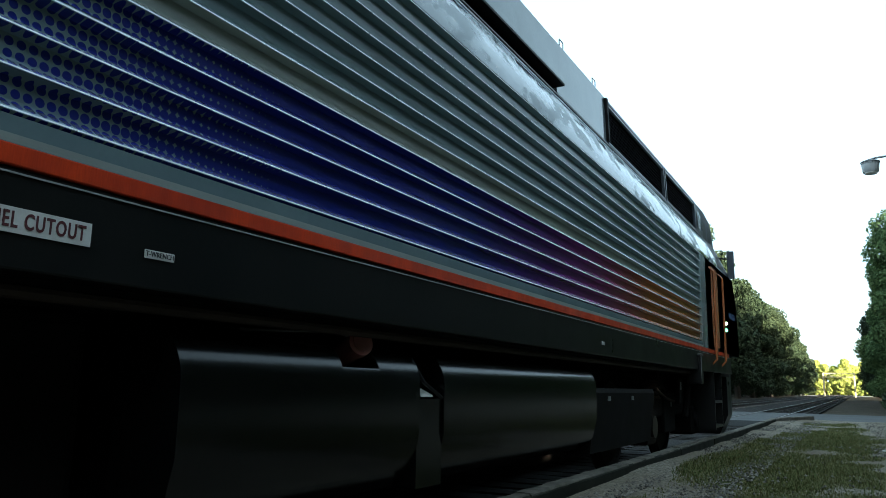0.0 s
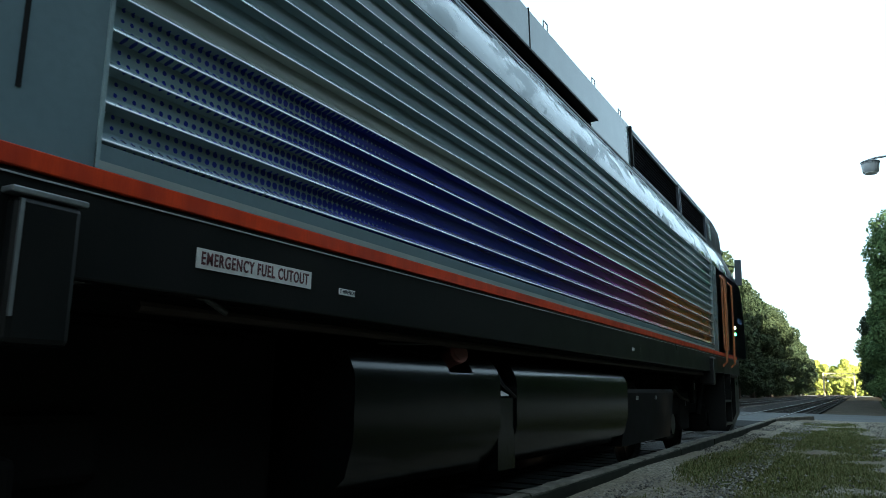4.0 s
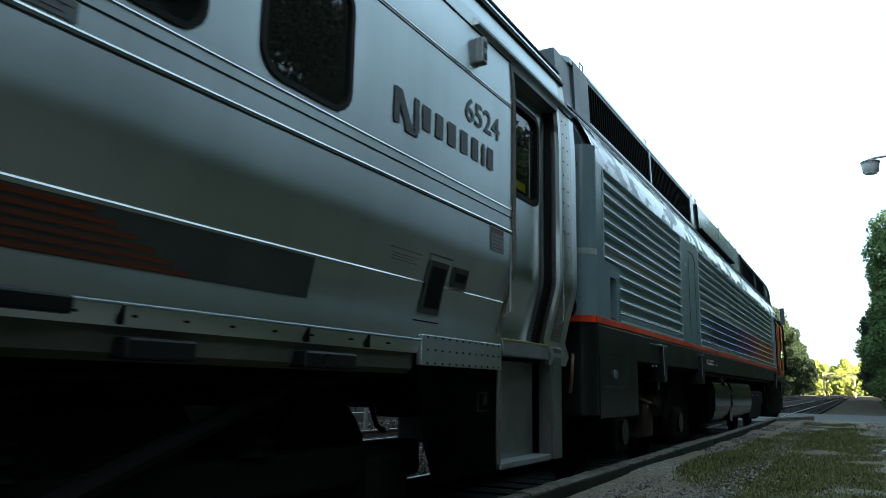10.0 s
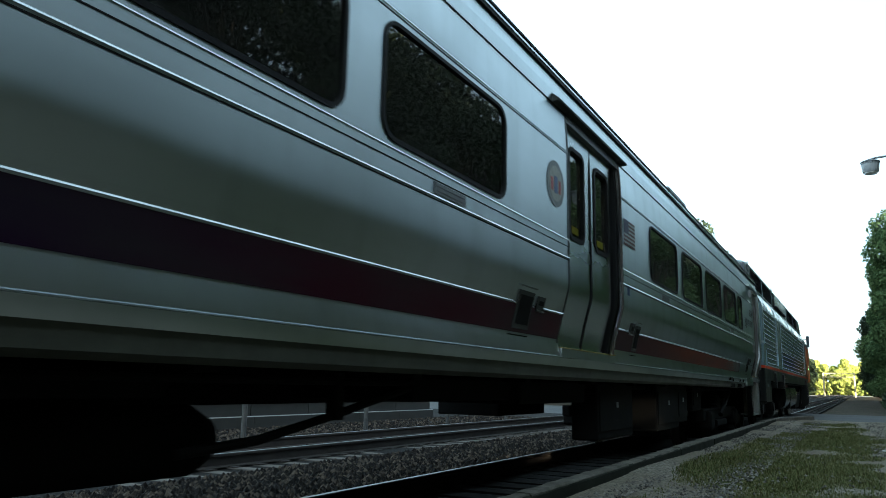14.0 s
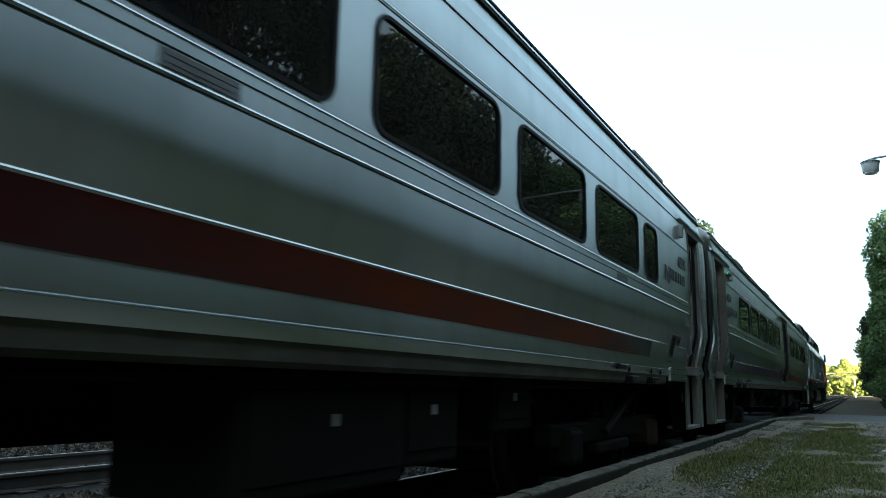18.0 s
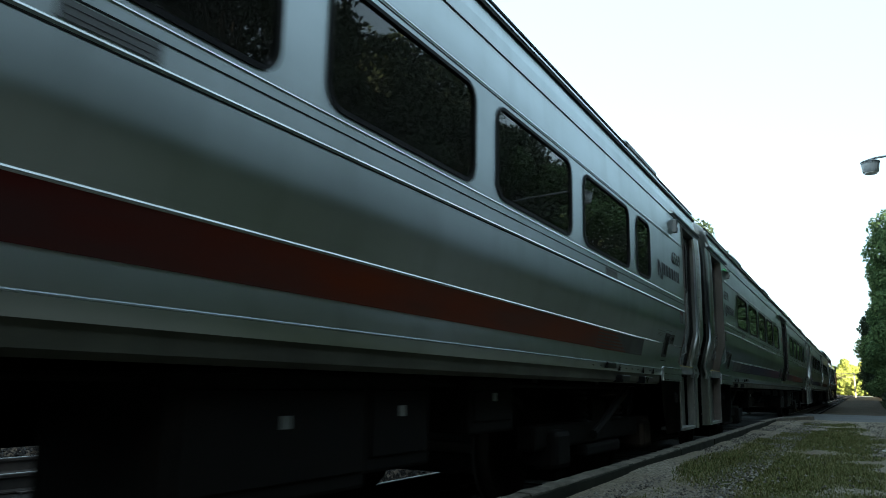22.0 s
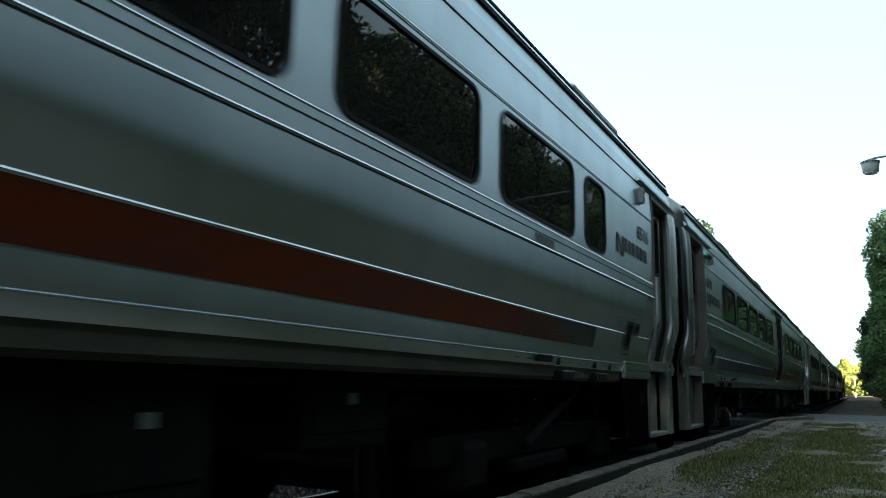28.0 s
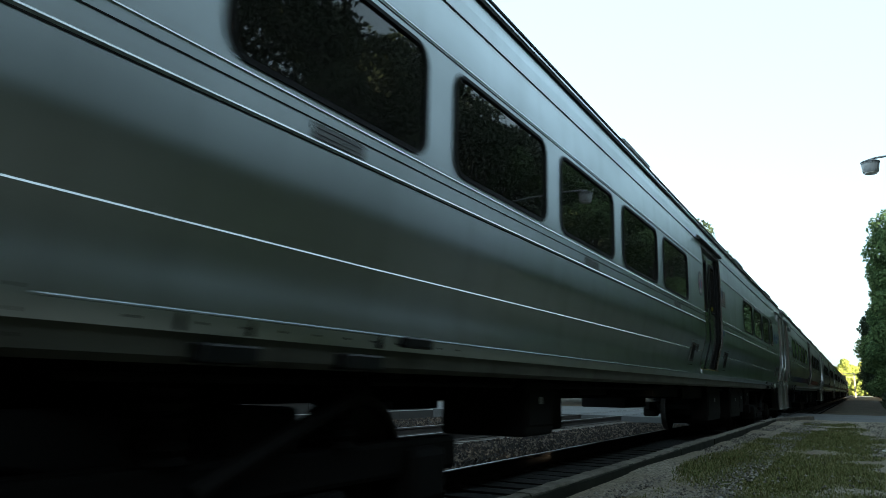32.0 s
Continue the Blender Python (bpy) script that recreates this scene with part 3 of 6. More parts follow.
def crossing():
    """The level road over the tracks."""
    for nm, x0, x1, lab in (("road", -60, -9.30, "grey asphalt road beyond the tracks"), ("road_approach", -2.63, 60, "grey asphalt road by the lawn")):
        bm = bmesh.new()
        n_ = 24
        g = []
        for i in range(n_ + 1):
            xx = x0 + (x1 - x0) * i / n_
            g.append([bm.verts.new((xx, yy - 0.05 * (xx + 3), 0.0 if xx < 3 else 0.0)) for yy in (27.2, 30, 34, 38.6)])
        for i in range(n_):
            for j in range(3):
                bm.faces.new((g[i][j], g[i + 1][j], g[i + 1][j + 1], g[i][j + 1]))
        bmesh.ops.recalc_face_normals(bm, faces=bm.faces)
        r = bmesh.ops.extrude_face_region(bm, geom=bm.faces[:])
        for v in r["geom"]:
            if isinstance(v, bmesh.types.BMVert):
                v.co.z -= 0.36
        tagged(part(nm, bm, ASPHALT), lab, "road", kind="structure")
    # panels between and beside the rails
    panels = thing("crossing_panels", "grey rubber and asphalt panels between the rails of the crossing", "crossing", (0, 0, 0), kind="structure")
    for x0, x1 in ((TRACK_X - 0.66, TRACK_X + 0.66), (RAIL2_X + 0.85, TRACK_X - 0.85), (RAIL2_X - 0.66, RAIL2_X + 0.66)):
        part("panel", boxes((x0, x1, 27.4, 38.4, -0.2, 0.0), bev=0.01), ASPHALT, panels)


crossing()


# ---- the far platform with its fence ----
def far_platform():
    root = thing("platform_wall", "low grey concrete platform wall with a pale coping line", "platform", (0, 0, 0), kind="structure")
    y = -14.0
    while y < 24:
        part("wall_panel", boxes((-15.6, -14.75, y + 0.01, y + 2.49, -0.34, 0.42), bev=0.012), WALL_GREY, root)
        part("coping", boxes((-15.6, -14.68, y + 0.006, y + 2.494, 0.424, 0.455), bev=0.006), WHITE_LINE, root, "pale coping slab")
        part("base_strip", boxes((-14.75, -14.60, y + 0.006, y + 2.494, -0.34, 0.02), bev=0.006), WALL_GREY, root)
        part("base_line", boxes((-14.75, -14.62, y + 0.006, y + 2.494, 0.022, 0.04)), WHITE_LINE, root, "white painted edge line")
        y += 2.5
    tagged(part("platform_deck", boxes((-22, -15.6, -14, 24, -0.34, 0.40)), ASPHALT), "dark asphalt deck of the far platform", "platform", kind="structure")


def chain_fence():
    root = thing("chain_link_fence", "galvanised chain-link fence between the tracks and the far platform", "fence", (-10.1, 0, 0))
    ys = [-5.0, -1.0, 3.0, 7.05, 10.8, 14.8, 18.8, 22.8]
    for y in ys:
        bm = bmesh.new()
        rod(bm, (0, y, -0.34), (0, y, 1.25), 0.05, 10)
        part("post", bm, GALV, root, "grey steel post")
    for z in (1.22,):
        part("top_rail", pipe([(0, ys[0], z), (0, ys[-1], z)], 0.022), GALV, root)
    mesh = bmesh.new()
    step = 0.075
    n_ = int((ys[-1] - ys[0]) / step)
    for i in range(n_):
        y0 = ys[0] + i * step
        for d in (1, -1):
            # each wire in two runs from the foot to the rail
            z0, z1 = (0.60, 1.20) if d > 0 else (1.20, 0.60)
            a, b = Vector((0.004 * d, y0, z0)), Vector((0.004 * d, y0 + 0.6, z1))
            w = Vector((0, 0.0035, 0.0035 * -d))
            v = [mesh.verts.new(p) for p in (a - w, a + w, b + w, b - w)]
            mesh.faces.new(v)
    tagged(part("mesh_wire", mesh, STEEL_DULL, root), kind="stuff")


far_platform()
chain_fence()


# ---- street lamp ----
def street_lamp():
    root = thing("street_lamp", "grey street lamp with a tapered bowl on a curved arm", "street lamp", (0, 0, 0))
    hx, hy = 0.40, 13.0
    part("pole", pipe([(3.2, hy, 0.0), (3.2, hy, 4.75)], 0.075, 12), LAMP_GREY, root)
    pts = [(3.2, hy, 4.30), (2.4, hy, 4.44), (1.5, hy, 4.53), (0.9, hy, 4.565), (0.6, hy, 4.57), (hx + 0.06, hy, 4.56), (hx - 0.03, hy, 4.535)]
    part("arm", pipe(pts, 0.016, 10), LAMP_GREY, root, "slim curved arm")

    def turned(prof):
        bm = bmesh.new()
        k = 24
        rows = [[bm.verts.new((hx + r * math.cos(2 * math.pi * i / k), hy + r * math.sin(2 * math.pi * i / k), z)) for i in range(k)] for r, z in prof]
        for a, b in zip(rows, rows[1:]):
            for i in range(k):
                bm.faces.new((a[i], a[(i + 1) % k], b[(i + 1) % k], b[i]))
        bm.faces.new(rows[0])
        bm.faces.new(rows[-1])
        return bm
    part("cap", turned([(0.02, 4.545), (0.05, 4.54), (0.055, 4.525), (0.124, 4.512), (0.136, 4.504), (0.136, 4.49), (0.128, 4.486)]), SIGN_GREY, root, "flat dark metal cap")
    part("bowl", turned([(0.127, 4.486), (0.122, 4.42), (0.110, 4.345), (0.104, 4.335)]), BOWL, root, "tapered pale grey lamp bowl", smooth=True)
    part("lens", turned([(0.100, 4.334), (0.085, 4.315), (0.04, 4.308)]), LENS_WHITE, root, "white frosted lens", smooth=True)
    part("collar", turned([(0.126, 4.49), (0.131, 4.476), (0.126, 4.462)]), LAMP_GREY, root)


street_lamp()


def paper_scrap():
    """A crumpled scrap lying on the grass."""
    bm = bmesh.new()
    rg = random.Random(3)
    g = [[bm.verts.new((0.24 + 0.035 * i, 12.9 + 0.03 * j, 0.135 + rg.uniform(0, 0.03))) for j in range(4)] for i in range(4)]
    for i in range(3):
        for j in range(3):
            bm.faces.new((g[i][j], g[i + 1][j], g[i + 1][j + 1], g[i][j + 1]))
    bmesh.ops.solidify(bm, geom=bm.faces[:], thickness=0.002)
    tagged(part("paper_scrap", bm, SIGN_WHITE), "crumpled white paper scrap on worn grass", "litter")


paper_scrap()
# added pale sheet that stands for bright sunlit ground
ground_sheet("far_road", -60, 60, 318, 362, -0.30, 6.0, SUNLIT_GROUND, "pale strip for sunlit ground beyond the distant signals", "road", 0.02, 9)

# ---- trees ----
def tree_model(seed, height, spread, leaves, mat, low=0.08, size=0.34, open_from=99):
    """Tapered trunk, limbs, and a crown of many small leaf clumps in uneven lobes, thinner above open_from."""
    rng = random.Random(seed)
    root = thing("tree", "broadleaf tree", "tree")
    bm = bmesh.new()
    base = height * 0.022
    pts = [Vector((0, 0, -0.4))]
    for k in range(1, 7):
        pts.append(Vector((rng.uniform(-0.25, 0.25), rng.uniform(-0.25, 0.25), height * 0.14 * k)))
    for k in range(6):
        rod(bm, pts[k], pts[k + 1], base * (1 - k * 0.14), 8, base * (1 - (k + 1) * 0.14))
    lobes = []
    for k in range(15):
        a, zf = rng.uniform(0, 6.28), low + (0.93 - low) * (k + 0.5) / 15
        # widest at about half of the height
        reach = spread * (0.30 + 0.70 * math.sin(math.pi * min(0.95, (zf - low) / (1.0 - low) * 0.86 + 0.12))) * rng.uniform(0.55, 1.0)
        tip = Vector((math.cos(a) * reach * 0.68, math.sin(a) * reach * 0.68, height * zf))
        st = pts[min(5, max(1, int(zf * 6) - 1))]
        rod(bm, st, tip, base * 0.32, 5, base * 0.08)
        lobes.append((tip, rng.uniform(0.24, 0.42) * spread, rng.uniform(0.18, 0.30) * spread))
    lobes.append((Vector((0, 0, height * 0.9)), spread * 0.35, height * 0.1))
    part("trunk", bm, BARK, root)
    g = np.random.default_rng(seed)
    vv, ff = [], []
    i = 0
    for _ in range(leaves):
        tip, rr, rz = lobes[g.integers(len(lobes))]
        if tip.z > open_from and g.uniform() < 0.62:
            continue
        d = g.normal(size=3)
        d /= np.linalg.norm(d)
        q = g.uniform(0.45, 1.08) ** 0.6
        c = np.array(tip) + d * np.array((rr, rr, rz)) * q
        u = g.normal(size=3)
        u /= np.linalg.norm(u)
        w = np.cross(u, d + 0.4 * g.normal(size=3))
        w /= np.linalg.norm(w) + 1e-6
        s = size * g.uniform(0.5, 1.25)
        nrm = np.cross(u, w) * s * 0.25
        vv += [tuple(c - u * s), tuple(c + w * s * 0.6 + nrm), tuple(c + u * s), tuple(c - w * s * 0.6 + nrm)]
        ff += [(i, i + 1, i + 2), (i, i + 2, i + 3)]
        i += 4
    me = bpy.data.meshes.new("crown")
    me.from_pydata(vv, [], ff)
    me.materials.append(mat)
    cr = new("crown", me)
    cr.parent = root
    return root


def plant(models, spots, label, group, seed):
    rng = random.Random(seed)
    for x, y, sc in spots:
        m = models[rng.randrange(len(models))]
        o = copy_thing(m, pose(x, y, -0.3, 0, 0, rng.uniform(0, 360)))
        o.scale = (sc * rng.uniform(0.92, 1.08),) * 2 + (sc,)
        tagged(o, label, "tree", group)


wood = [tree_model(16, 15, 4.6, 20000, LEAF_WOOD, 0.08, 0.17, 11.5), tree_model(17, 16.5, 4.3, 20000, LEAF_WOOD, 0.08, 0.17, 11.5)]
dark = [tree_model(11, 15, 4.6, 15000, LEAF_DARK, 0.08, 0.21), tree_model(12, 16.5, 4.2, 15000, LEAF_DARK, 0.08, 0.21), tree_model(13, 14, 5.2, 15000, LEAF_DARK, 0.08, 0.21)]
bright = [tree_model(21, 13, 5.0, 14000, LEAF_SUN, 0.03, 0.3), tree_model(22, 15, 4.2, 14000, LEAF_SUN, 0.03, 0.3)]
fine = [tree_model(14, 15, 4.6, 34000, LEAF_FRESH, 0.04, 0.13), tree_model(15, 14.5, 4.9, 34000, LEAF_FRESH, 0.04, 0.13)]
rng = random.Random(77)
spots = [(-18.5 + rng.uniform(-1.5, 1.5), 62 + 5.6 * k + rng.uniform(-1, 1), rng.uniform(1.15, 1.45)) for k in range(42)]
spots += [(-24.5 + rng.uniform(-2, 2), 60 + 9 * k + rng.uniform(-2, 2), rng.uniform(1.15, 1.4)) for k in range(26)]
spots += [(-18.9, 107, 1.655)]
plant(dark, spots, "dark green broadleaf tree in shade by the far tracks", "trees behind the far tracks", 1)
spots = [(4.7 + 0.012 * k + rng.uniform(-0.4, 0.6), 56 + 5.5 * k + rng.uniform(-1, 1), rng.uniform(0.85, 1.05)) for k in range(42)]
spots[0] = (4.0, 55.5, 0.93)
spots[1] = (4.3, 61.0, 1.0)
spots += [(7.2, 47.5, 0.95), (10.0, 41.5, 1.0), (13.5, 38.0, 1.0)]
plant(fine, [q for q in spots if q[1] < 90], "dark green broadleaf tree beside the line", "trees beside the line", 2)
plant(dark, [q for q in spots if q[1] >= 90], "dark green broadleaf tree beside the line", "trees beside the line", 2)
spots = [(15.5 + rng.uniform(-1.2, 1.2), -120 + 4.6 * k + rng.uniform(-1.2, 1.2), rng.uniform(1.06, 1.2)) for k in range(58)]
spots += [(20.5 + rng.uniform(-1.5, 1.5), -122 + 5.0 * k, rng.uniform(1.34, 1.48)) for k in range(54)]
plant(wood, spots, "tall broadleaf tree behind the lawn", "trees behind the lawn", 3)
spots = [(-46 + 2.6 * k + rng.uniform(-1, 1), 385 + rng.uniform(-10, 14), rng.uniform(0.72, 1.0)) for k in range(32)]
spots += [(-50 + 4.0 * k + rng.uniform(-1, 1), 415 + rng.uniform(-8, 8), rng.uniform(0.9, 1.15)) for k in range(20)]
spots += [(-34 + 2.2 * k + rng.uniform(-1, 1), 370 + rng.uniform(-4, 4), rng.uniform(0.3, 0.55)) for k in range(24)]
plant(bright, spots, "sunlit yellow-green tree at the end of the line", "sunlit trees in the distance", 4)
# unseen shrubs added behind the lawn to darken the train's lower reflections
shrubs = [tree_model(31, 3.6, 2.4, 2600, LEAF_WOOD, 0.02, 0.2)]
spots = [(10.5 + rng.uniform(-0.7, 0.7), -60 + 2.6 * k + rng.uniform(-0.5, 0.5), rng.uniform(0.75, 1.25)) for k in range(33)]
plant(shrubs, spots, "unseen leafy shrub added to darken reflections", "shrubs behind the lawn", 6)
spots = [(2.2 + 0.035 * k + rng.uniform(-0.3, 0.3), 41 + 1.5 * k + rng.uniform(-0.5, 0.5), rng.uniform(0.35, 0.6)) for k in range(18)]
spots += [(4.2 + rng.uniform(-0.8, 0.8), 41 + 1.6 * k, rng.uniform(0.5, 0.8)) for k in range(12)]
plant(shrubs, spots, "low dark undergrowth at the foot of the trees", "undergrowth beside the line", 7)
for m in wood + dark + bright + fine + shrubs:
    for o in (*m.children_recursive, m):
        bpy.data.objects.remove(o)


# warm sunlight on the gantry is put into its steel colour
GANTRY = worn("weathered_pale_steel", (0.52, 0.47, 0.34), (0.40, 0.35, 0.25), 0.6, 3)


def signal_bridge():
    root = thing("signal_bridge", "pale steel signal gantry over the distant tracks", "signal gantry", (0, 250, 0))
    for x in (-8.9, -0.9):
        part("post", boxes((x - 0.22, x + 0.22, -0.22, 0.22, -0.34, 6.6), bev=0.02), GANTRY, root, "pale steel post")
    for z in (5.4, 6.5):
        part("beam", boxes((-8.72, -1.08, -0.1, 0.1, z - 0.10, z + 0.10)), GANTRY, root)
    for k in range(8):
        x = -8.5 + 0.93 * k
        part("brace", pipe([(x, 0, 5.4), (x + 0.93 * (k % 2 == 0), 0, 6.5 if k % 2 == 0 else 5.4)] if k % 2 == 0 else [(x, 0, 6.5), (x + 0.9, 0, 5.4)], 0.06, 6), GANTRY, root)


signal_bridge()

# ---- passenger coach ----
def stripe_material():
    """Painted stripe that runs from orange through maroon to blue and ends in fine lines."""
    m = Mat("coach_stripe", 0.5, 0, 0.12)
    y = m.axis(1)
    pos = m.math("DIVIDE", m.math("ADD", y, 12.0), 24.0)
    hue = m.ramp(pos, [(0.14, (0.004, 0.006, 0.024)), (0.27, (0.006, 0.005, 0.030)), (0.36, (0.032, 0.003, 0.011)), (0.58, (0.046, 0.004, 0.008)), (0.68, (0.115, 0.018, 0.004)), (0.86, (0.13, 0.026, 0.005))])
    grime = m.noise(5, 4, (1, 0.2, 1))
    c = m.mix(m.ramp(grime, [(0.35, (0, 0, 0)), (0.8, (0.7, 0.7, 0.7))]), hue, (0.03, 0.03, 0.03))
    m.colour(c)
    return m.m


STRIPE = stripe_material()
CO_PROF = [(1.510, 1.13), (1.535, 1.20), (1.507, 1.31), (1.545, 1.48), (1.573, 1.58), (1.592, 1.65), (1.6025, 1.69), (1.608, 1.72), (1.611, 1.76), (1.611, 1.95), (1.61, 2.10),
           (1.61, 2.74), (1.606, 2.90), (1.59, 3.11)]
CO_ROOF = [(1.59, 3.11), (1.585, 3.22), (1.57, 3.34), (1.53, 3.46), (1.3, 3.66), (0.7, 3.82), (0, 3.88)]
CO_HALF = 12.53
FRONT_WINDOWS = [(2.27 + 1.718 * k, 3.70 + 1.718 * k) for k in range(4)] + [(9.12, 9.66)]
REAR_WINDOWS = [(-3.00 - 1.718 * k, -1.57 - 1.718 * k) for k in range(5)]
MID_DOOR = (-0.42, 1.00)
END_DOOR = (11.31, 12.10)


def camber(y):
    """The lower lines of a coach rise a little towards its middle."""
    return 0.028 * max(0.0, 1 - (y / 9.0) ** 2)


def lofted_arc(bm, pts, y0, y1, closed):
    """Points (x, z) drawn out along y, lifted by the camber and kept on the leaning side."""
    k = 9
    rows = []
    for i in range(k + 1):
        y = y0 + (y1 - y0) * i / k
        d = camber(y)
        rows.append([bm.verts.new((x + 0.29 * d * w, y, z + d * w)) for x, z, w in pts])
    n_ = len(pts)
    for a, b in zip(rows, rows[1:]):
        for i in range(n_ if closed else n_ - 1):
            j = (i + 1) % n_
            bm.faces.new((a[i], b[i], b[j], a[j]))
    if closed:
        bm.faces.new(rows[0])
        bm.faces.new(rows[-1][::-1])


def x_at(prof, z):
    for (xa, za), (xb, zb) in zip(prof, prof[1:]):
        if za <= z <= zb:
            return xa + (xb - xa) * (z - za) / (zb - za)
    return prof[0][0] if z < prof[0][1] else prof[-1][0]


def sx(z):
    return x_at(CO_PROF, z)


def window_unit(root, y0, y1, sg, z0=2.115, z1=2.735):
    """Steel surround with round corners, black gasket and tinted pane."""
    def put(bm):
        return bm if sg > 0 else flip_x(bm)
    bm = bmesh.new()
    holed_plate(bm, y0 - 0.02, y1 + 0.02, 2.10, 2.74, round_rect(y0, y1, z0, z1, 0.12), 1.61, 0.02)
    w = part("window", put(bm), STEEL, root)
    bm = bmesh.new()
    ring(bm, round_rect(y0, y1, z0, z1, 0.12), round_rect(y0 + 0.024, y1 - 0.024, z0 + 0.024, z1 - 0.022, 0.10), 1.617, 0.05)
    part("gasket", put(bm), RUBBER, w, "black rubber gasket")
    bm = slab(round_rect(y0 + 0.02, y1 - 0.02, z0 + 0.02, z1 - 0.018, 0.10), 1.596, 1.603)
    p = part("pane", put(bm), GLASS, w, "dark tinted glass")
    return w


def door_leaf(root, y0, y1, sg, wy0, wy1, inset=0.05, z0=1.275, z1=3.04, wz0=2.14, wz1=2.90, name="door"):
    """A door leaf whose lower half bends in with the side, with its round-cornered window."""
    def put(bm):
        return bm if sg > 0 else flip_x(bm)
    x = 1.61 - inset
    bm = bmesh.new()
    holed_plate(bm, y0, y1, 2.05, z1, round_rect(wy0, wy1, wz0, wz1, 0.08), x, 0.04)
    low = [(sx(z) - inset, z) for z in (z0, 1.31, 1.48, 1.58, 1.65, 1.69, 1.74, 1.80)] + [(x, 2.05)]
    loft(bm, low, y0, y1)
    bmesh.ops.remove_doubles(bm, verts=bm.verts, dist=0.0005)
    for ya in (y0, y1):
        a = [bm.verts.new((q, ya, z)) for q, z in low + [(x, z1)]]
        b = [bm.verts.new((q - 0.04, ya, z)) for q, z in low + [(x, z1)]]
        for i in range(len(a) - 1):
            bm.faces.new((a[i], a[i + 1], b[i + 1], b[i]))
    d = part(name, put(bm), DOOR_STEEL, root, "stainless steel sliding door leaf", smooth=True)
    bm = bmesh.new()
    ring(bm, round_rect(wy0 - 0.01, wy1 + 0.01, wz0 - 0.01, wz1 + 0.01, 0.09), round_rect(wy0 + 0.025, wy1 - 0.025, wz0 + 0.025, wz1 - 0.025, 0.06), x + 0.008, 0.03)
    part("gasket", put(bm), RUBBER, d)
    part("pane", put(slab(round_rect(wy0 + 0.02, wy1 - 0.02, wz0 + 0.02, wz1 - 0.02, 0.06), x - 0.03, x - 0.022)), GLASS, d, "dark tinted glass")
    part("tag", put(boxes((x - 0.018, x - 0.014, (wy0 + wy1) / 2 - 0.085, (wy0 + wy1) / 2 + 0.085, wz0 + 0.06, wz0 + 0.12))), YELLOW_TAG, d, "yellow warning sticker")
    return d


def bent_post(y0, y1, z0, z1, out, deep=0.1):
    """An upright strip that follows the side's bend."""
    zs = [z0] + [z for _, z in CO_PROF if z0 < z < z1] + [z1]
    prof = [(sx(max(z, 1.31)) + out, z) for z in zs] + [(sx(max(z, 1.31)) - deep, z) for z in zs[::-1]]
    return lofted(prof, y0, y1)


def handle(root, y, z0, z1, x=1.56):
    return part("grab_handle", pipe([(x, y, z0), (x + 0.045, y, z0 + 0.03), (x + 0.05, y, z1 - 0.03), (x, y, z1)], 0.009), STEEL_DULL, root, "steel grab handle")


def word_bars(root, name, y0, z0, widths, h, mat, label, x=1.613, gap=0.022):
    """Brand lettering as plain upright bars."""
    y, made = y0, []
    for w in widths:
        made.append(part(name, boxes((x, x + 0.002, y, y + w * 0.7, z0, z0 + h)), mat, root, label))
        y += w + gap
    return made


def brand_mark(root, y, z, w, h):
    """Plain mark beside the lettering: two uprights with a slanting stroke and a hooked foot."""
    x = 1.613
    bm = bmesh.new()
    k = 0.2 * w
    box(bm, x, x + 0.002, y, y + k, z + 0.1 * h, z + h)
    box(bm, x, x + 0.002, y + w - k, y + w, z + 0.12 * h, z + h)
    box(bm, x, x + 0.002, y + 0.45 * w, y + w - 0.06 * w, z, z + 0.15 * h)
    v = [bm.verts.new((x + 0.003, *p)) for p in ((y + 0.02 * w, z + h), (y + 0.28 * w, z + h), (y + 0.72 * w, z + 0.14 * h), (y + 0.46 * w, z + 0.10 * h))]
    bm.faces.new(v)
    return part("brand_mark", bm, DARK_INK, root, "dark brand mark")


def sign_plate(root, name, y0, y1, z0, z1, x, lines, head=None, back=None, ink=None, label=""):
    s = part(name, boxes((x, x + 0.004, y0, y1, z0, z1)), back or SIGN_WHITE, root, label)
    h = z1 - z0
    if head:
        part("heading", boxes((x + 0.004, x + 0.006, y0 + 0.008, y1 - 0.008, z1 - 0.27 * h, z1 - 0.06 * h)), head, s, "red heading band")
    top = z1 - (0.36 if head else 0.12) * h
    for k in range(lines):
        zz = top - (k + 0.5) * (top - z0 - 0.05 * h) / lines
        part("text_bar", boxes((x + 0.004, x + 0.0055, y0 + 0.02, y1 - 0.02 - 0.02 * (k % 3), zz - 0.018 * h, zz + 0.018 * h)), ink or DARK_INK, s)
    return s


def spring(truck, x, y, z0, turns, r):
    """A ribbed coil seen as one body."""
    bm = bmesh.new()
    k = 14
    rows = []
    for i in range(turns * 2 + 1):
        q = r if i % 2 == 0 else r * 0.76
        rows.append([bm.verts.new((x + q * math.cos(2 * math.pi * j / k), y + q * math.sin(2 * math.pi * j / k), z0 + 0.028 * i)) for j in range(k)])
    for a, b in zip(rows, rows[1:]):
        for j in range(k):
            bm.faces.new((a[j], a[(j + 1) % k], b[(j + 1) % k], b[j]))
    bm.faces.new(rows[0])
    bm.faces.new(rows[-1])
    part("spring", bm, UNDER, truck)


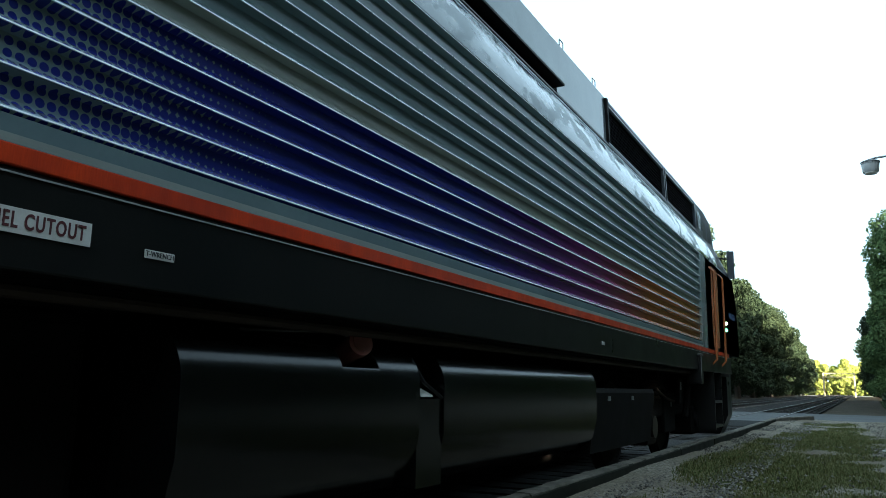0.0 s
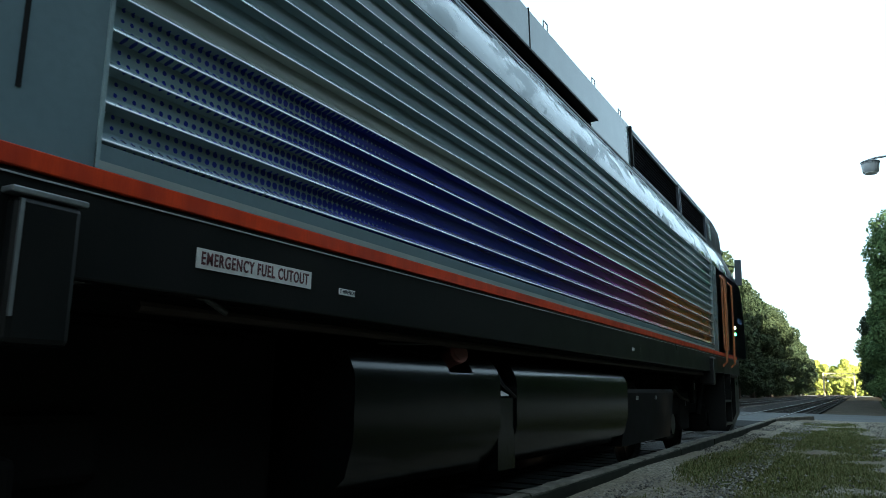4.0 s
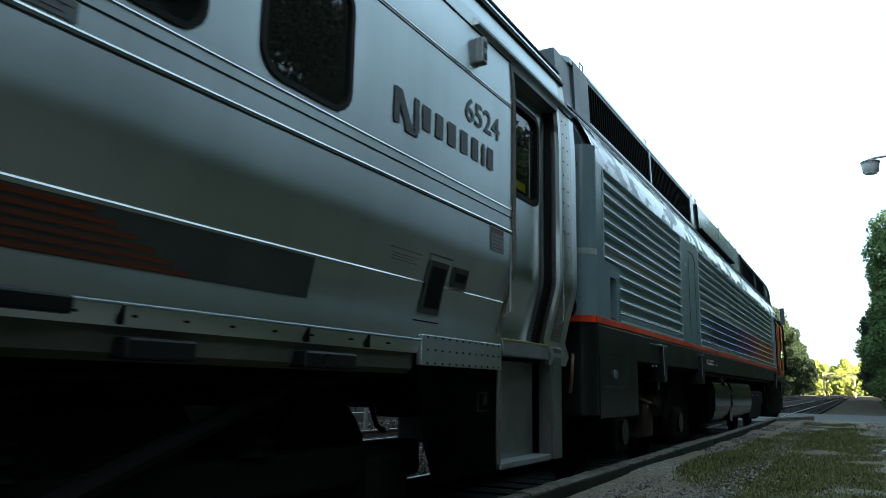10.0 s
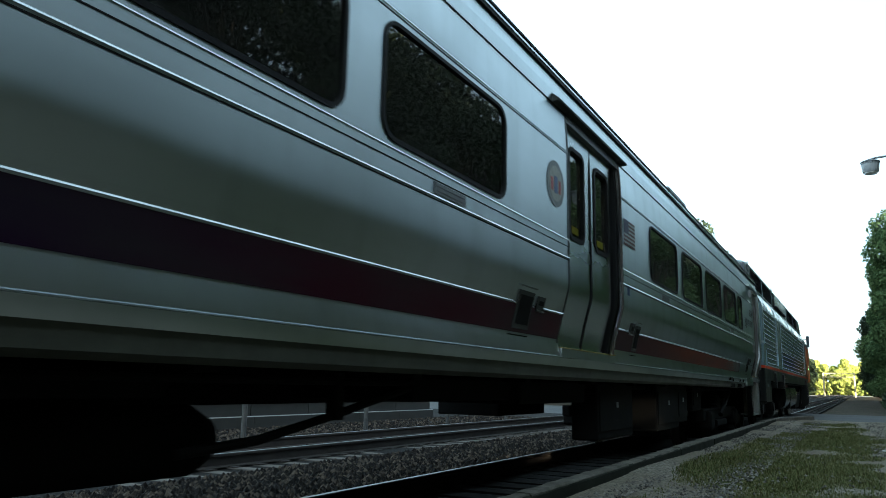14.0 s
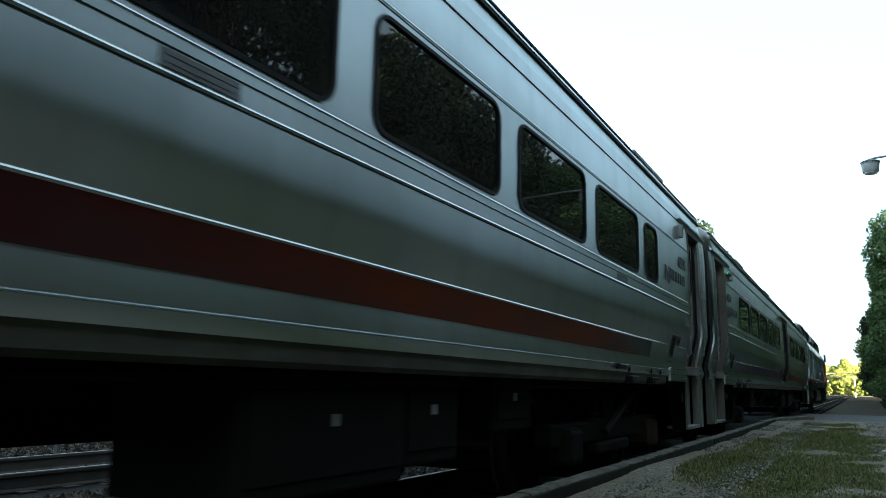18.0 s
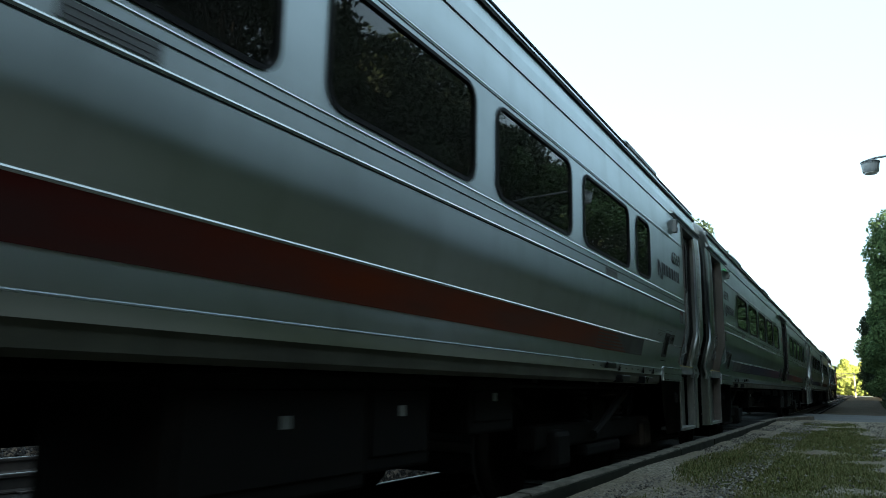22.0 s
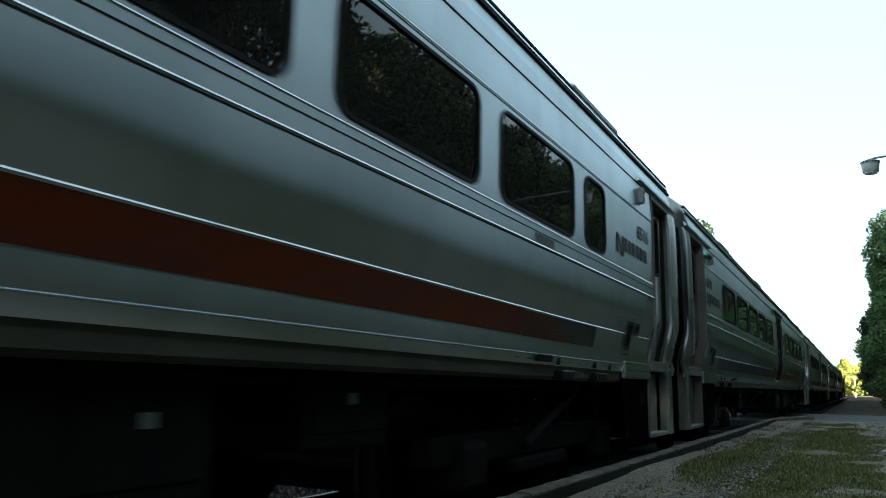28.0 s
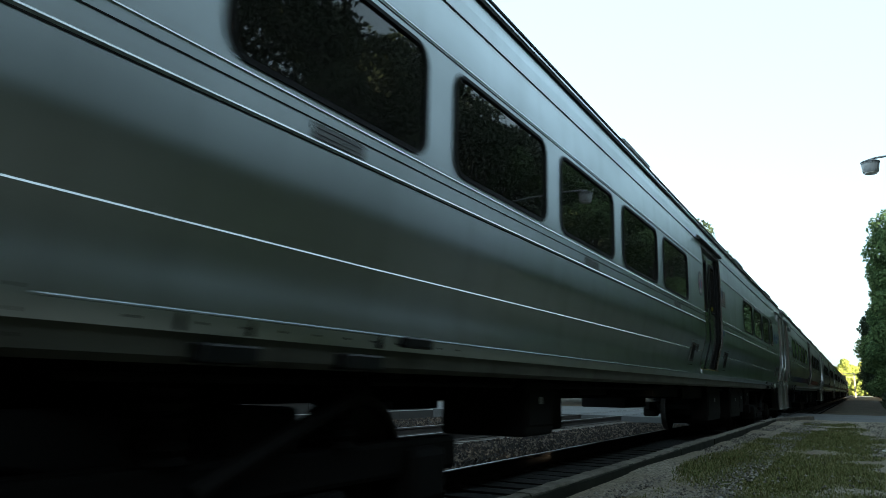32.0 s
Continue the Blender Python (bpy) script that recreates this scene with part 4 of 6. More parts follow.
def coach_truck(root, yc):
    t = part("truck", boxes((-1.2, 1.2, yc - 0.22, yc + 0.22, 0.5, 0.86), bev=0.03), UNDER, root, "grimy black truck")
    each("brake_rigging", UNDER, t, (-1.02, 1.02, yc - 0.78, yc + 0.78, 0.13, 0.33), bev=0.03)
    each("cross_beam", UNDER, t, (-0.9, 0.9, yc - 1.72, yc - 1.6, 0.5, 0.62), (-0.9, 0.9, yc + 1.6, yc + 1.72, 0.5, 0.62), bev=0.02)
    for sg in (-1, 1):
        each("side_frame", UNDER, t, (sg * 1.14 - 0.08, sg * 1.14 + 0.08, yc - 1.75, yc + 1.75, 0.46, 0.66), bev=0.03)
        each("equaliser", UNDER, t, (sg * 1.125 - 0.125, sg * 1.125 + 0.125, yc - 0.55, yc + 0.55, 0.34, 0.455), bev=0.03)
        for dy in (-1.295, 1.295):
            part("journal_box", boxes((sg * 1.14 - 0.16, sg * 1.14 + 0.16, yc + dy - 0.19, yc + dy + 0.19, 0.30, 0.62), bev=0.05), UNDER, t)
            spring(t, sg * 1.14, yc + dy * 0.42, 0.66, 5, 0.13)
        part("damper", pipe([(sg * 1.3, yc - 0.5, 0.55), (sg * 1.3, yc + 0.6, 0.95)], 0.04), UNDER, t)
    for dy in (-1.295, 1.295):
        wheelset(t, yc + dy, 0.457)
    return t


WHEEL_MESH = {}


def wheelset(truck, y, r):
    """Two wheels on an axle; it turns as the vehicle rolls."""
    if r not in WHEEL_MESH:
        bm = bmesh.new()
        k = 28
        for sg in (-1, 1):
            prof = [(0.675, 0.08), (0.675, r + 0.025), (0.70, r + 0.028), (0.713, r), (0.81, r - 0.006), (0.815, r - 0.07), (0.775, r - 0.09), (0.765, 0.16), (0.83, 0.14), (0.83, 0.08)]
            rows = [[bm.verts.new((sg * x, q * math.cos(2 * math.pi * i / k), q * math.sin(2 * math.pi * i / k))) for i in range(k)] for x, q in prof]
            for a, b in zip(rows, rows[1:]):
                for i in range(k):
                    bm.faces.new((a[i], a[(i + 1) % k], b[(i + 1) % k], b[i]))
            bm.faces.new(rows[-1])
        rod(bm, (-0.95, 0, 0), (0.95, 0, 0), 0.08, 14)
        ob = part("wheelset", bm, WHEEL_STEEL, truck, "grimy steel wheels on an axle", at=(0, y, r))
        WHEEL_MESH[r] = ob.data
    else:
        ob = new("wheelset", WHEEL_MESH[r])
        ob.parent = truck
        ob.location = (0, y, r)
        ob["label"] = "grimy steel wheels on an axle"
    return ob


def under_box(root, y0, y1, z0, z1, x0, x1, name="equipment_box", label="black under-floor equipment box", tag=True):
    b = part(name, boxes((x0, x1, y0, y1, z0, z1), bev=0.02), UNDER, root, label)
    part("lid", boxes((x1 - 0.002, x1 + 0.012, y0 + 0.05, y1 - 0.05, z0 + 0.08, z1 - 0.08), bev=0.006), UNDER, b)
    if tag:
        part("label_plate", boxes((x1 + 0.013, x1 + 0.016, (y0 + y1) / 2 - 0.035, (y0 + y1) / 2 + 0.035, (z0 + z1) / 2 + 0.03, (z0 + z1) / 2 + 0.085)), STEEL_DULL, b, "small pale label")
    return b


def make_coach():
    root = thing("passenger_coach", "stainless steel commuter coach with dark tinted windows", "train coach", (TRACK_X, 0, 0), "coaches of the train")
    L_ = CO_HALF
    wins = FRONT_WINDOWS + REAR_WINDOWS
    ys = sorted({-L_, -12.10, -11.31, -10.20, 10.20, 11.31, 12.10, L_, *MID_DOOR} | {v for a, b in wins for v in (a - 0.02, b + 0.02)})

    def skip(y, z):
        if 2.10 < z < 2.74 and any(a - 0.02 < y < b + 0.02 for a, b in wins):
            return True
        if MID_DOOR[0] < y < MID_DOOR[1] and 1.2 < z:
            return True
        return END_DOOR[0] < abs(y) < END_DOOR[1] and z > 1.13
    for sg in (1, -1):
        bm = bmesh.new()
        sheet(bm, CO_PROF, ys, skip, sg)
        part("side_wall", bm, STEEL, root, "brushed stainless steel side", smooth=True)
        for a, b in wins:
            window_unit(root, a, b, sg)

        def put(bm_):
            return bm_ if sg > 0 else flip_x(bm_)
        # raised beads and dark joints along the side
        for ya, yb in ((-11.31, MID_DOOR[0]), (MID_DOOR[1], 11.31)):
            for z, h, d in ((1.945, 0.010, 0.007), (2.086, 0.008, 0.005), (2.792, 0.008, 0.005), (1.493, 0.009, 0.008)):
                x = x_at(CO_PROF, z)
                w = 1.0 if z < 1.6 else 0.0
                bm = bmesh.new()
                lofted_arc(bm, [(x - 0.006, z - h / 2, w), (x + d, z - h * 0.42, w), (x + d * 0.5, z + h * 0.42, w), (x - 0.004, z + h / 2, w)], ya + 0.01, yb - 0.01, True)
                part("bead", put(bm), STEEL_BRIGHT, root, "bright steel bead")
            for z in (2.033, 2.772, 1.928):
                x = x_at(CO_PROF, z)
                part("joint", put(boxes((x - 0.002, x + 0.002, ya + 0.01, yb - 0.01, z - 0.0035, z + 0.0035))), RUBBER, root, "dark joint line")
        part("rub_rail", put(lofted([(1.51, 1.188), (1.541, 1.194), (1.541, 1.199), (1.525, 1.210)], -10.2, 10.2)), STEEL, root, "bright lower rub rail")
        part("joint", put(boxes((1.585, 1.596, -L_, L_, 3.102, 3.109))), RUBBER, root)
        part("skirt", put(lofted([(1.45, 1.025), (1.485, 1.05), (1.493, 1.131), (1.44, 1.131)], -10.2, 10.2)), OLIVE, root, "soiled lower skirt")
        # centre doors
        part("door_frame", put(bent_post(MID_DOOR[1], MID_DOOR[1] + 0.05, 1.22, 3.08, 0.016)), JAMB, root, "steel door frame")
        part("door_frame", put(bent_post(MID_DOOR[0] - 0.03, MID_DOOR[0], 1.22, 3.08, 0.003)), SATIN, root, "steel door frame")
        part("door_frame", put(boxes((1.50, 1.60, MID_DOOR[0], MID_DOOR[1], 3.04, 3.10))), SHADED_STEEL, root, "steel door frame")
        part("door_seal", put(bent_post(MID_DOOR[0], MID_DOOR[0] + 0.02, 1.27, 3.04, -0.05)), RUBBER, root, "black rubber door seal")
        part("door_seal", put(bent_post(0.93, MID_DOOR[1], 1.27, 3.04, -0.02)), RUBBER, root, "black rubber door seal")
        part("door_seal", put(bent_post(0.272, 0.298, 1.27, 3.04, -0.042)), RUBBER, root, "black rubber door seal")
        door_leaf(root, MID_DOOR[0] + 0.02, 0.272, sg, -0.27, 0.12)
        door_leaf(root, 0.298, 0.93, sg, 0.40, 0.79)
        part("door_sill", put(boxes((1.40, 1.541, MID_DOOR[0], MID_DOOR[1], 1.199, 1.262), bev=0.004)), STEEL, root)
        part("sill_strip", put(boxes((1.465, 1.545, MID_DOOR[0] + 0.01, MID_DOOR[1] - 0.01, 1.263, 1.272))), BRASS, root, "brass edge of the sill")
        part("drip_hood", put(lofted([(1.585, 3.12), (1.64, 3.125), (1.645, 3.14), (1.57, 3.20)], -0.70, 1.30)), SATIN, root, "dark drip hood over the doors")
        rv = bmesh.new()
        for k in range(14):
            z = 1.34 + 0.125 * k
            box(rv, sx(z) + 0.016, sx(z) + 0.022, MID_DOOR[1] + 0.014, MID_DOOR[1] + 0.036, z, z + 0.022)
        tagged(part("rivet", put(rv), STEEL_DULL, root), kind="stuff")
        # end doors with step wells
        for e in (1, -1):
            def end(bm_):
                for v in bm_.verts:
                    v.co.y *= e
                return put(bm_)
            if e > 0:
                door_leaf(root, 11.34, 12.08, sg, 11.385, 11.925, inset=0.10, z1=3.06, wz0=2.27, wz1=2.94)
            else:
                door_leaf(root, -12.08, -11.34, sg, -12.0, -11.50, inset=0.10, z1=3.06, wz0=2.27, wz1=2.94)
            part("door_frame", end(bent_post(11.285, 11.336, 0.50, 3.10, 0.008, 0.18)), JAMB, root, "steel door frame")
            part("door_frame", end(boxes((1.46, 1.60, 11.335, 12.1, 3.06, 3.10))), SHADED_STEEL, root, "steel door frame")
            part("door_seal", end(bent_post(12.06, 12.16, 1.28, 3.07, -0.085, 0.18)), RUBBER, root)
            part("door_sill", end(boxes((1.36, 1.532, 11.335, 12.06, 1.165, 1.262), bev=0.006)), STEEL_DULL, root)
            part("sill_strip", end(boxes((1.465, 1.536, 11.335, 12.055, 1.263, 1.273))), BRASS, root, "brass edge of the sill")
            part("trap_panel", end(boxes((1.36, 1.40, 11.335, 12.06, 0.50, 1.165))), APRON, root, "closed panel of the step well")
            part("step_tread", end(boxes((1.25, 1.52, 11.335, 12.12, 0.46, 0.50), bev=0.006)), STEEL_DULL, root)
            # riveted apron beside the steps
            ap = bmesh.new()
            v = [ap.verts.new((1.505, *p)) for p in ((10.20, 1.14), (11.284, 1.14), (11.284, 0.46), (10.42, 0.46), (10.28, 0.74))]
            ap.faces.new(v)
            bmesh.ops.solidify(ap, geom=ap.faces[:], thickness=0.03)
            part("apron", end(ap), APRON, root, "dull steel apron beside the steps")
            part("apron_band", end(boxes((1.507, 1.541, 10.20, 11.284, 1.07, 1.228), bev=0.003)), STEEL, root)
            rv = bmesh.new()
            for k in range(12):
                for z in (1.082, 1.15, 1.215):
                    box(rv, 1.539, 1.5455, 10.26 + 0.088 * k, 10.270 + 0.088 * k, z - 0.005, z + 0.005)
            tagged(part("rivet", end(rv), UNDER, root), kind="stuff")
            each("latch_frame", UNDER, root, *[(1.505, 1.518, *sorted((e * a_, e * b_)), c_, d_) for a_, b_, c_, d_ in ((10.98, 11.12, 0.925, 0.933), (10.98, 11.12, 0.82, 0.828), (10.98, 10.988, 0.828, 0.925))], sg=sg)
            part("latch", end(boxes((1.505, 1.515, 11.07, 11.12, 0.86, 0.915))), RUBBER, root)
            # corner post that rounds into the end wall
            zs = [0.46, 0.9] + [z for _, z in CO_PROF]
            bm = bmesh.new()
            rows = []
            for z in zs:
                q = sx(max(z, 1.31))
                rows.append([bm.verts.new((x_, y_, z)) for x_, y_ in ((q - 0.09, 12.16), (q, 12.16), (q + 0.002, 12.40), (q - 0.012, 12.46), (q - 0.04, 12.497), (q - 0.08, L_))])
            for r0, r1 in zip(rows, rows[1:]):
                for i in range(5):
                    bm.faces.new((r0[i], r0[i + 1], r1[i + 1], r1[i]))
            part("corner_post", end(bm), END_STEEL, root, "rounded riveted steel corner post", smooth=True)
            # shade in the gap is painted: dark panel above, black one below
            for mat_, what, zz in ((SHADED_STEEL, "steel end panel, darkened for the gap's shade", [1.95] + [z for z in zs if z > 1.95]), (UNDER, "lower end panel, blackened for the gap's shade", [z for z in zs if z < 1.95] + [1.95])):
                bm = bmesh.new()
                rows = [[bm.verts.new((x_, L_ - 0.001, z)) for x_ in (0.60, sx(max(z, 1.31)) - 0.07)] for z in zz]
                for r0, r1 in zip(rows, rows[1:]):
                    bm.faces.new((r0[0], r0[1], r1[1], r1[0]))
                bmesh.ops.solidify(bm, geom=bm.faces[:], thickness=0.03)
                part("end_panel", end(bm), mat_, root, what)
            jb = part("jumper_box", end(boxes((1.385, 1.485, L_, L_ + 0.11, 1.84, 2.43), bev=0.01)), BLACK, root, "upright black jumper cable box")
            part("cap", end(boxes((1.37, 1.50, L_, L_ + 0.125, 2.43, 2.46), bev=0.008)), SIGN_GREY, jb, "pale steel cap")
            for zc in (1.95, 2.10, 2.14):
                part("hinge", end(boxes((1.485, 1.52, L_, L_ + 0.05, zc - 0.02, zc + 0.02), bev=0.008)), UNDER, jb, "dark hinge")
            for zc in (2.16, 2.27):
                part("end_bracket", end(boxes((0.78, 1.383, L_, L_ + 0.06, zc - 0.025, zc + 0.025), bev=0.008)), BLACK, root, "black bracket on the end panel")
            part("post_foot", end(boxes((1.50, 1.530, 12.18, 12.36, 0.46, 1.26), bev=0.004)), APRON, root)
            rv = bmesh.new()
            for k in range(16):
                z = 1.36 + 0.11 * k
                for dy in (12.20, 12.31):
                    box(rv, sx(z) - 0.004, sx(z) + 0.004, dy, dy + 0.010, z, z + 0.010)
            tagged(part("rivet", end(rv), UNDER, root), kind="stuff")
            g = handle(root, e * 12.19, 1.42, 2.12)
            g2 = handle(root, e * 11.27, 1.40, 1.93)
            if sg < 0:
                for gg in (g, g2):
                    gg.scale.x = -1
            part("drip_hood", end(lofted([(1.585, 3.13), (1.622, 3.135), (1.625, 3.15), (1.575, 3.20)], 10.70, 12.5)), STEEL, root, "steel drip hood over the door")
            lb = part("lamp_box", end(boxes((1.59, 1.655, 10.70, 10.77, 2.88, 3.05), bev=0.012)), STEEL_DULL, root, "dull steel marker lamp housing")
            for zl in (2.925, 3.0):
                part("lens", end(boxes((1.655, 1.659, 10.72, 10.75, zl - 0.018, zl + 0.018), bev=0.004)), SATIN, lb, "dark lamp lens")
        # riveted lower band and black brackets over the trucks
        for e in (1, -1):
            rv = bmesh.new()
            for k in range(11):
                box(rv, 1.512, 1.527, e * (7.9 + 0.21 * k) - 0.010, e * (7.9 + 0.21 * k) + 0.010, 1.160, 1.168)
            for c_ in (8.69, 9.55, 9.88):
                box(rv, 1.505, 1.536, e * c_ - 0.003, e * c_ + 0.003, 1.135, 1.20)
            tagged(part("rivet", put(rv), UNDER, root), kind="stuff")
            each("skirt_bracket", BLACK, root, *[(1.40, 1.553, e * c_ - 0.14, e * c_ + 0.14, *zz) for c_, zz in ((8.37, (1.15, 1.205)), (8.84, (1.03, 1.10)), (9.66, (1.03, 1.10)))], bev=0.01, sg=sg, label="black bracket over the truck")
        # recesses and small boxes on the side
        for ya, yb, za, zb, nm in ((10.20, 10.41, 1.34, 1.61, "door_control"), (10.49, 10.67, 1.505, 1.61, "speaker_box"), (1.72, 1.90, 1.34, 1.59, "door_control"), (1.53, 1.67, 1.50, 1.60, "speaker_box"), (-1.29, -1.04, 1.35, 1.60, "door_control"), (-0.97, -0.84, 1.50, 1.59, "speaker_box"), (-10.65, -10.43, 1.34, 1.60, "door_control"), (-10.90, -10.73, 1.505, 1.62, "speaker_box")):
            c = part(nm, put(bent_post(ya, yb, za, zb, 0.012, 0.03)), SATIN, root, "small black control box")
            part("cover", put(bent_post(ya + 0.025, yb - 0.025, za + 0.03, zb - 0.03, 0.016, 0.0)), UNDER, c)
            if nm == "door_control":
                part("lip", put(bent_post(ya - 0.02, yb + 0.03, zb + 0.028, zb + 0.034, 0.012, 0.01)), STEEL_DULL, c, "narrow steel lip")
                part("lip", put(bent_post(ya - 0.03, yb + 0.02, za - 0.045, za - 0.039, 0.010, 0.01)), UNDER, c, "dark drip lip")
            else:
                part("lip", put(bent_post(ya + 0.01, yb, za - 0.014, za - 0.004, 0.022, 0.01)), STEEL_DULL, c, "narrow steel lip")
    # roof, ends and floor
    pts = CO_ROOF + [(-x, z) for x, z in CO_ROOF[-2::-1]]
    part("roof", lofted(pts, -12.17, 12.17, True, False), STEEL, root, "curved steel roof", smooth=False)
    # the roof rounds off over each end
    for e in (1, -1):
        bm = bmesh.new()
        rows = []
        for y_, q in ((12.165, 0), (12.33, 0.004), (12.42, 0.025), (12.495, 0.085), (L_ - 0.003, 0.185)):
            rows.append([bm.verts.new(((abs(x) - min(q, abs(x))) * (1 if x >= 0 else -1), e * y_, z - q * 0.55 * min(1, max(0, (z - 3.2) / 0.3)))) for x, z in pts])
        for r0, r1 in zip(rows, rows[1:]):
            for i in range(len(pts) - 1):
                bm.faces.new((r0[i], r0[i + 1], r1[i + 1], r1[i]))
        bm.faces.new(rows[-1])
        part("roof_end", bm, END_STEEL, root, "rounded steel roof end", smooth=True)
    for sg in (1, -1):
        for (xa, za), m_, d in (((1.576, 3.345), RUBBER, 0.012), ((1.556, 3.40), STEEL_BRIGHT, 0.014), ((1.540, 3.452), RUBBER, 0.016)):
            bm = lofted([(xa - 0.01, za - 0.012), (xa + d, za - 0.008), (xa + d, za + 0.008), (xa - 0.012, za + 0.012)], -12.3, 12.3)
            part("roof_strip", bm if sg > 0 else flip_x(bm), m_, root)
        for yv in (-9.0, -3.8, 4.2, 9.6):
            bm = boxes((1.36, 1.556, yv - 0.55, yv + 0.55, 3.40, 3.52), bev=0.03)
            part("roof_vent", bm if sg > 0 else flip_x(bm), STEEL_DULL, root, "raised roof vent")
    part("floor_plate", boxes((-1.43, 1.43, -12.15, 12.15, 1.14, 1.24)), UNDER, root)
    part("ceiling_liner", boxes((-1.50, 1.50, -L_ + 0.1, L_ - 0.1, 3.02, 3.05)), INTERIOR, root)
    for x in (-1.17, 1.17):
        for k in range(12):
            ya = -10.6 + 1.8 * k
            light = part("light_strip", boxes((x - 0.14, x + 0.14, ya, ya + 1.45, 2.925, 2.955)), CEIL_LIGHT, root, "yellow glowing ceiling light")
            lv = bmesh.new()
            for q in range(14):
                box(lv, x - 0.15, x + 0.15, ya + 0.02 + 0.105 * q, ya + 0.055 + 0.105 * q, 2.90, 2.922)
            tagged(part("louvre", lv, INTERIOR, light), kind="stuff")
    for e in (1, -1):
        y0, y1 = (L_ - 0.06, L_) if e > 0 else (-L_, -L_ + 0.06)
        part("end_wall", boxes((-0.62, 0.62, y0, y1, 1.0, 3.08)), STEEL_DULL, root, "steel end wall")
        bm = bmesh.new()
        out = [(-0.62, 1.05), (-0.62, 3.05), (-0.5, 3.22), (0.5, 3.22), (0.62, 3.05), (0.62, 1.05)]
        inn = [(-0.48, 1.05), (-0.48, 3.0), (-0.4, 3.1), (0.4, 3.1), (0.48, 3.0), (0.48, 1.05)]
        ya, yb = (L_, L_ + 0.36) if e > 0 else (-L_ - 0.36, -L_)
        loft(bm, out, ya, yb)
        loft(bm, inn[::-1], ya, yb)
        for yy in (ya, yb):
            o = [bm.verts.new((x, yy, z)) for x, z in out]
            i_ = [bm.verts.new((x, yy, z)) for x, z in inn]
            for q in range(5):
                bm.faces.new((o[q], o[q + 1], i_[q + 1], i_[q]))
        part("diaphragm", bm, RUBBER, root, "black rubber gangway diaphragm")
        part("gangway_box", boxes((1.18, 1.34, *((y1, y1 + 0.12) if e > 0 else (y0 - 0.12, y0)), 1.75, 2.30), bev=0.01), BLACK, root, "black box on the end wall")
        part("coupler", boxes((-0.12, 0.12, *((L_, L_ + 0.42) if e > 0 else (-L_ - 0.42, -L_)), 0.72, 0.98), bev=0.03), UNDER, root)
        part("end_sill", boxes((-1.25, 1.25, y0 + 0.006, y1 - 0.006, 0.95, 1.25)), UNDER, root)
        for x in (-0.35, 0.4):
            part("hose", pipe([(x, e * L_, 0.95), (x, e * (L_ + 0.25), 0.6), (x, e * (L_ + 0.42), 0.55)], 0.025), RUBBER, root)
        # round tail lamps and grab bars on the end wall
        for x in (-1.1, 1.1):
            bm = bmesh.new()
            rod(bm, (x, e * L_, 3.04), (x, e * (L_ + 0.07), 3.04), 0.12, 24, 0.11)
            lamp = part("tail_lamp", bm, RUBBER, root, "round black-rimmed red tail lamp")
            bm = bmesh.new()
            rod(bm, (x, e * (L_ + 0.071), 3.04), (x, e * (L_ + 0.085), 3.04), 0.075, 20, 0.06)
            part("lens", bm, TAIL_RED, lamp, "dark red lens")
            part("grab_bar", pipe([(x * 1.18, e * L_, 1.70), (x * 1.18, e * (L_ + 0.07), 1.74), (x * 1.18, e * (L_ + 0.07), 2.56), (x * 1.18, e * L_, 2.6)], 0.016), STEEL_BRIGHT, root, "steel grab bar")
        coach_truck(root, e * 9.07)
    # equipment under the floor
    for a in ((1.24, 2.49, 0.48, 1.02, 1.06, 1.32), (3.53, 4.78, 0.47, 1.02, 0.6, 1.34), (4.78, 5.43, 0.53, 1.02, 0.6, 1.33), (-6.4, -5.8, 0.60, 1.02, 0.6, 1.30), (6.0, 6.7, 0.66, 1.02, 0.2, 1.30)):
        under_box(root, *a)
    for a in ((-5.2, -4.3, 0.72, 1.02, -1.38, -0.6), (-5.72, -4.62, 0.58, 1.02, 0.25, 0.95), (-4.6, -3.7, 0.90, 1.02, 0.5, 1.12), (-1.2, 0.0, 0.80, 1.02, -1.38, -0.7), (3.0, 4.6, 0.6, 1.02, -1.38, -0.5), (-2.0, -0.62, 0.87, 1.02, 0.3, 1.22), (-0.6, 0.9, 0.84, 1.02, 0.2, 1.28)):
        part("equipment_box", boxes((a[4], a[5], a[0], a[1], a[2], a[3]), bev=0.02), UNDER, root)
    bm = bmesh.new()
    rod(bm, (0.95, -4.6, 0.72), (0.95, -3.44, 0.72), 0.15, 20)
    rod(bm, (0.95, -3.44, 0.72), (0.95, -3.34, 0.72), 0.15, 20, 0.10)
    part("air_tank", bm, UNDER, root, "round black air tank", smooth=True)
    part("centre_sill", boxes((-0.35, 0.35, -12.3, 12.3, 0.84, 1.14)), UNDER, root)
    for k in range(14):
        part("cross_bearer", boxes((-1.40, 1.40, -9.9 + 1.52 * k, -9.8 + 1.52 * k, 1.0, 1.14)), UNDER, root)
    part("brake_rod", pipe([(1.19, -1.95, 0.96), (1.19, -2.7, 0.815), (1.19, -3.25, 0.72), (1.19, -3.7, 0.69)], 0.022), UNDER, root)
    part("rod_hanger", boxes((1.16, 1.22, -2.74, -2.66, 0.79, 1.02), bev=0.008), UNDER, root)
    part("brake_rod", pipe([(0.9, 6.9, 0.62), (0.9, 5.4, 0.9)], 0.03), UNDER, root)
    part("air_pipe", pipe([(1.2, -10, 0.98), (1.2, 10, 0.98)], 0.02), UNDER, root)
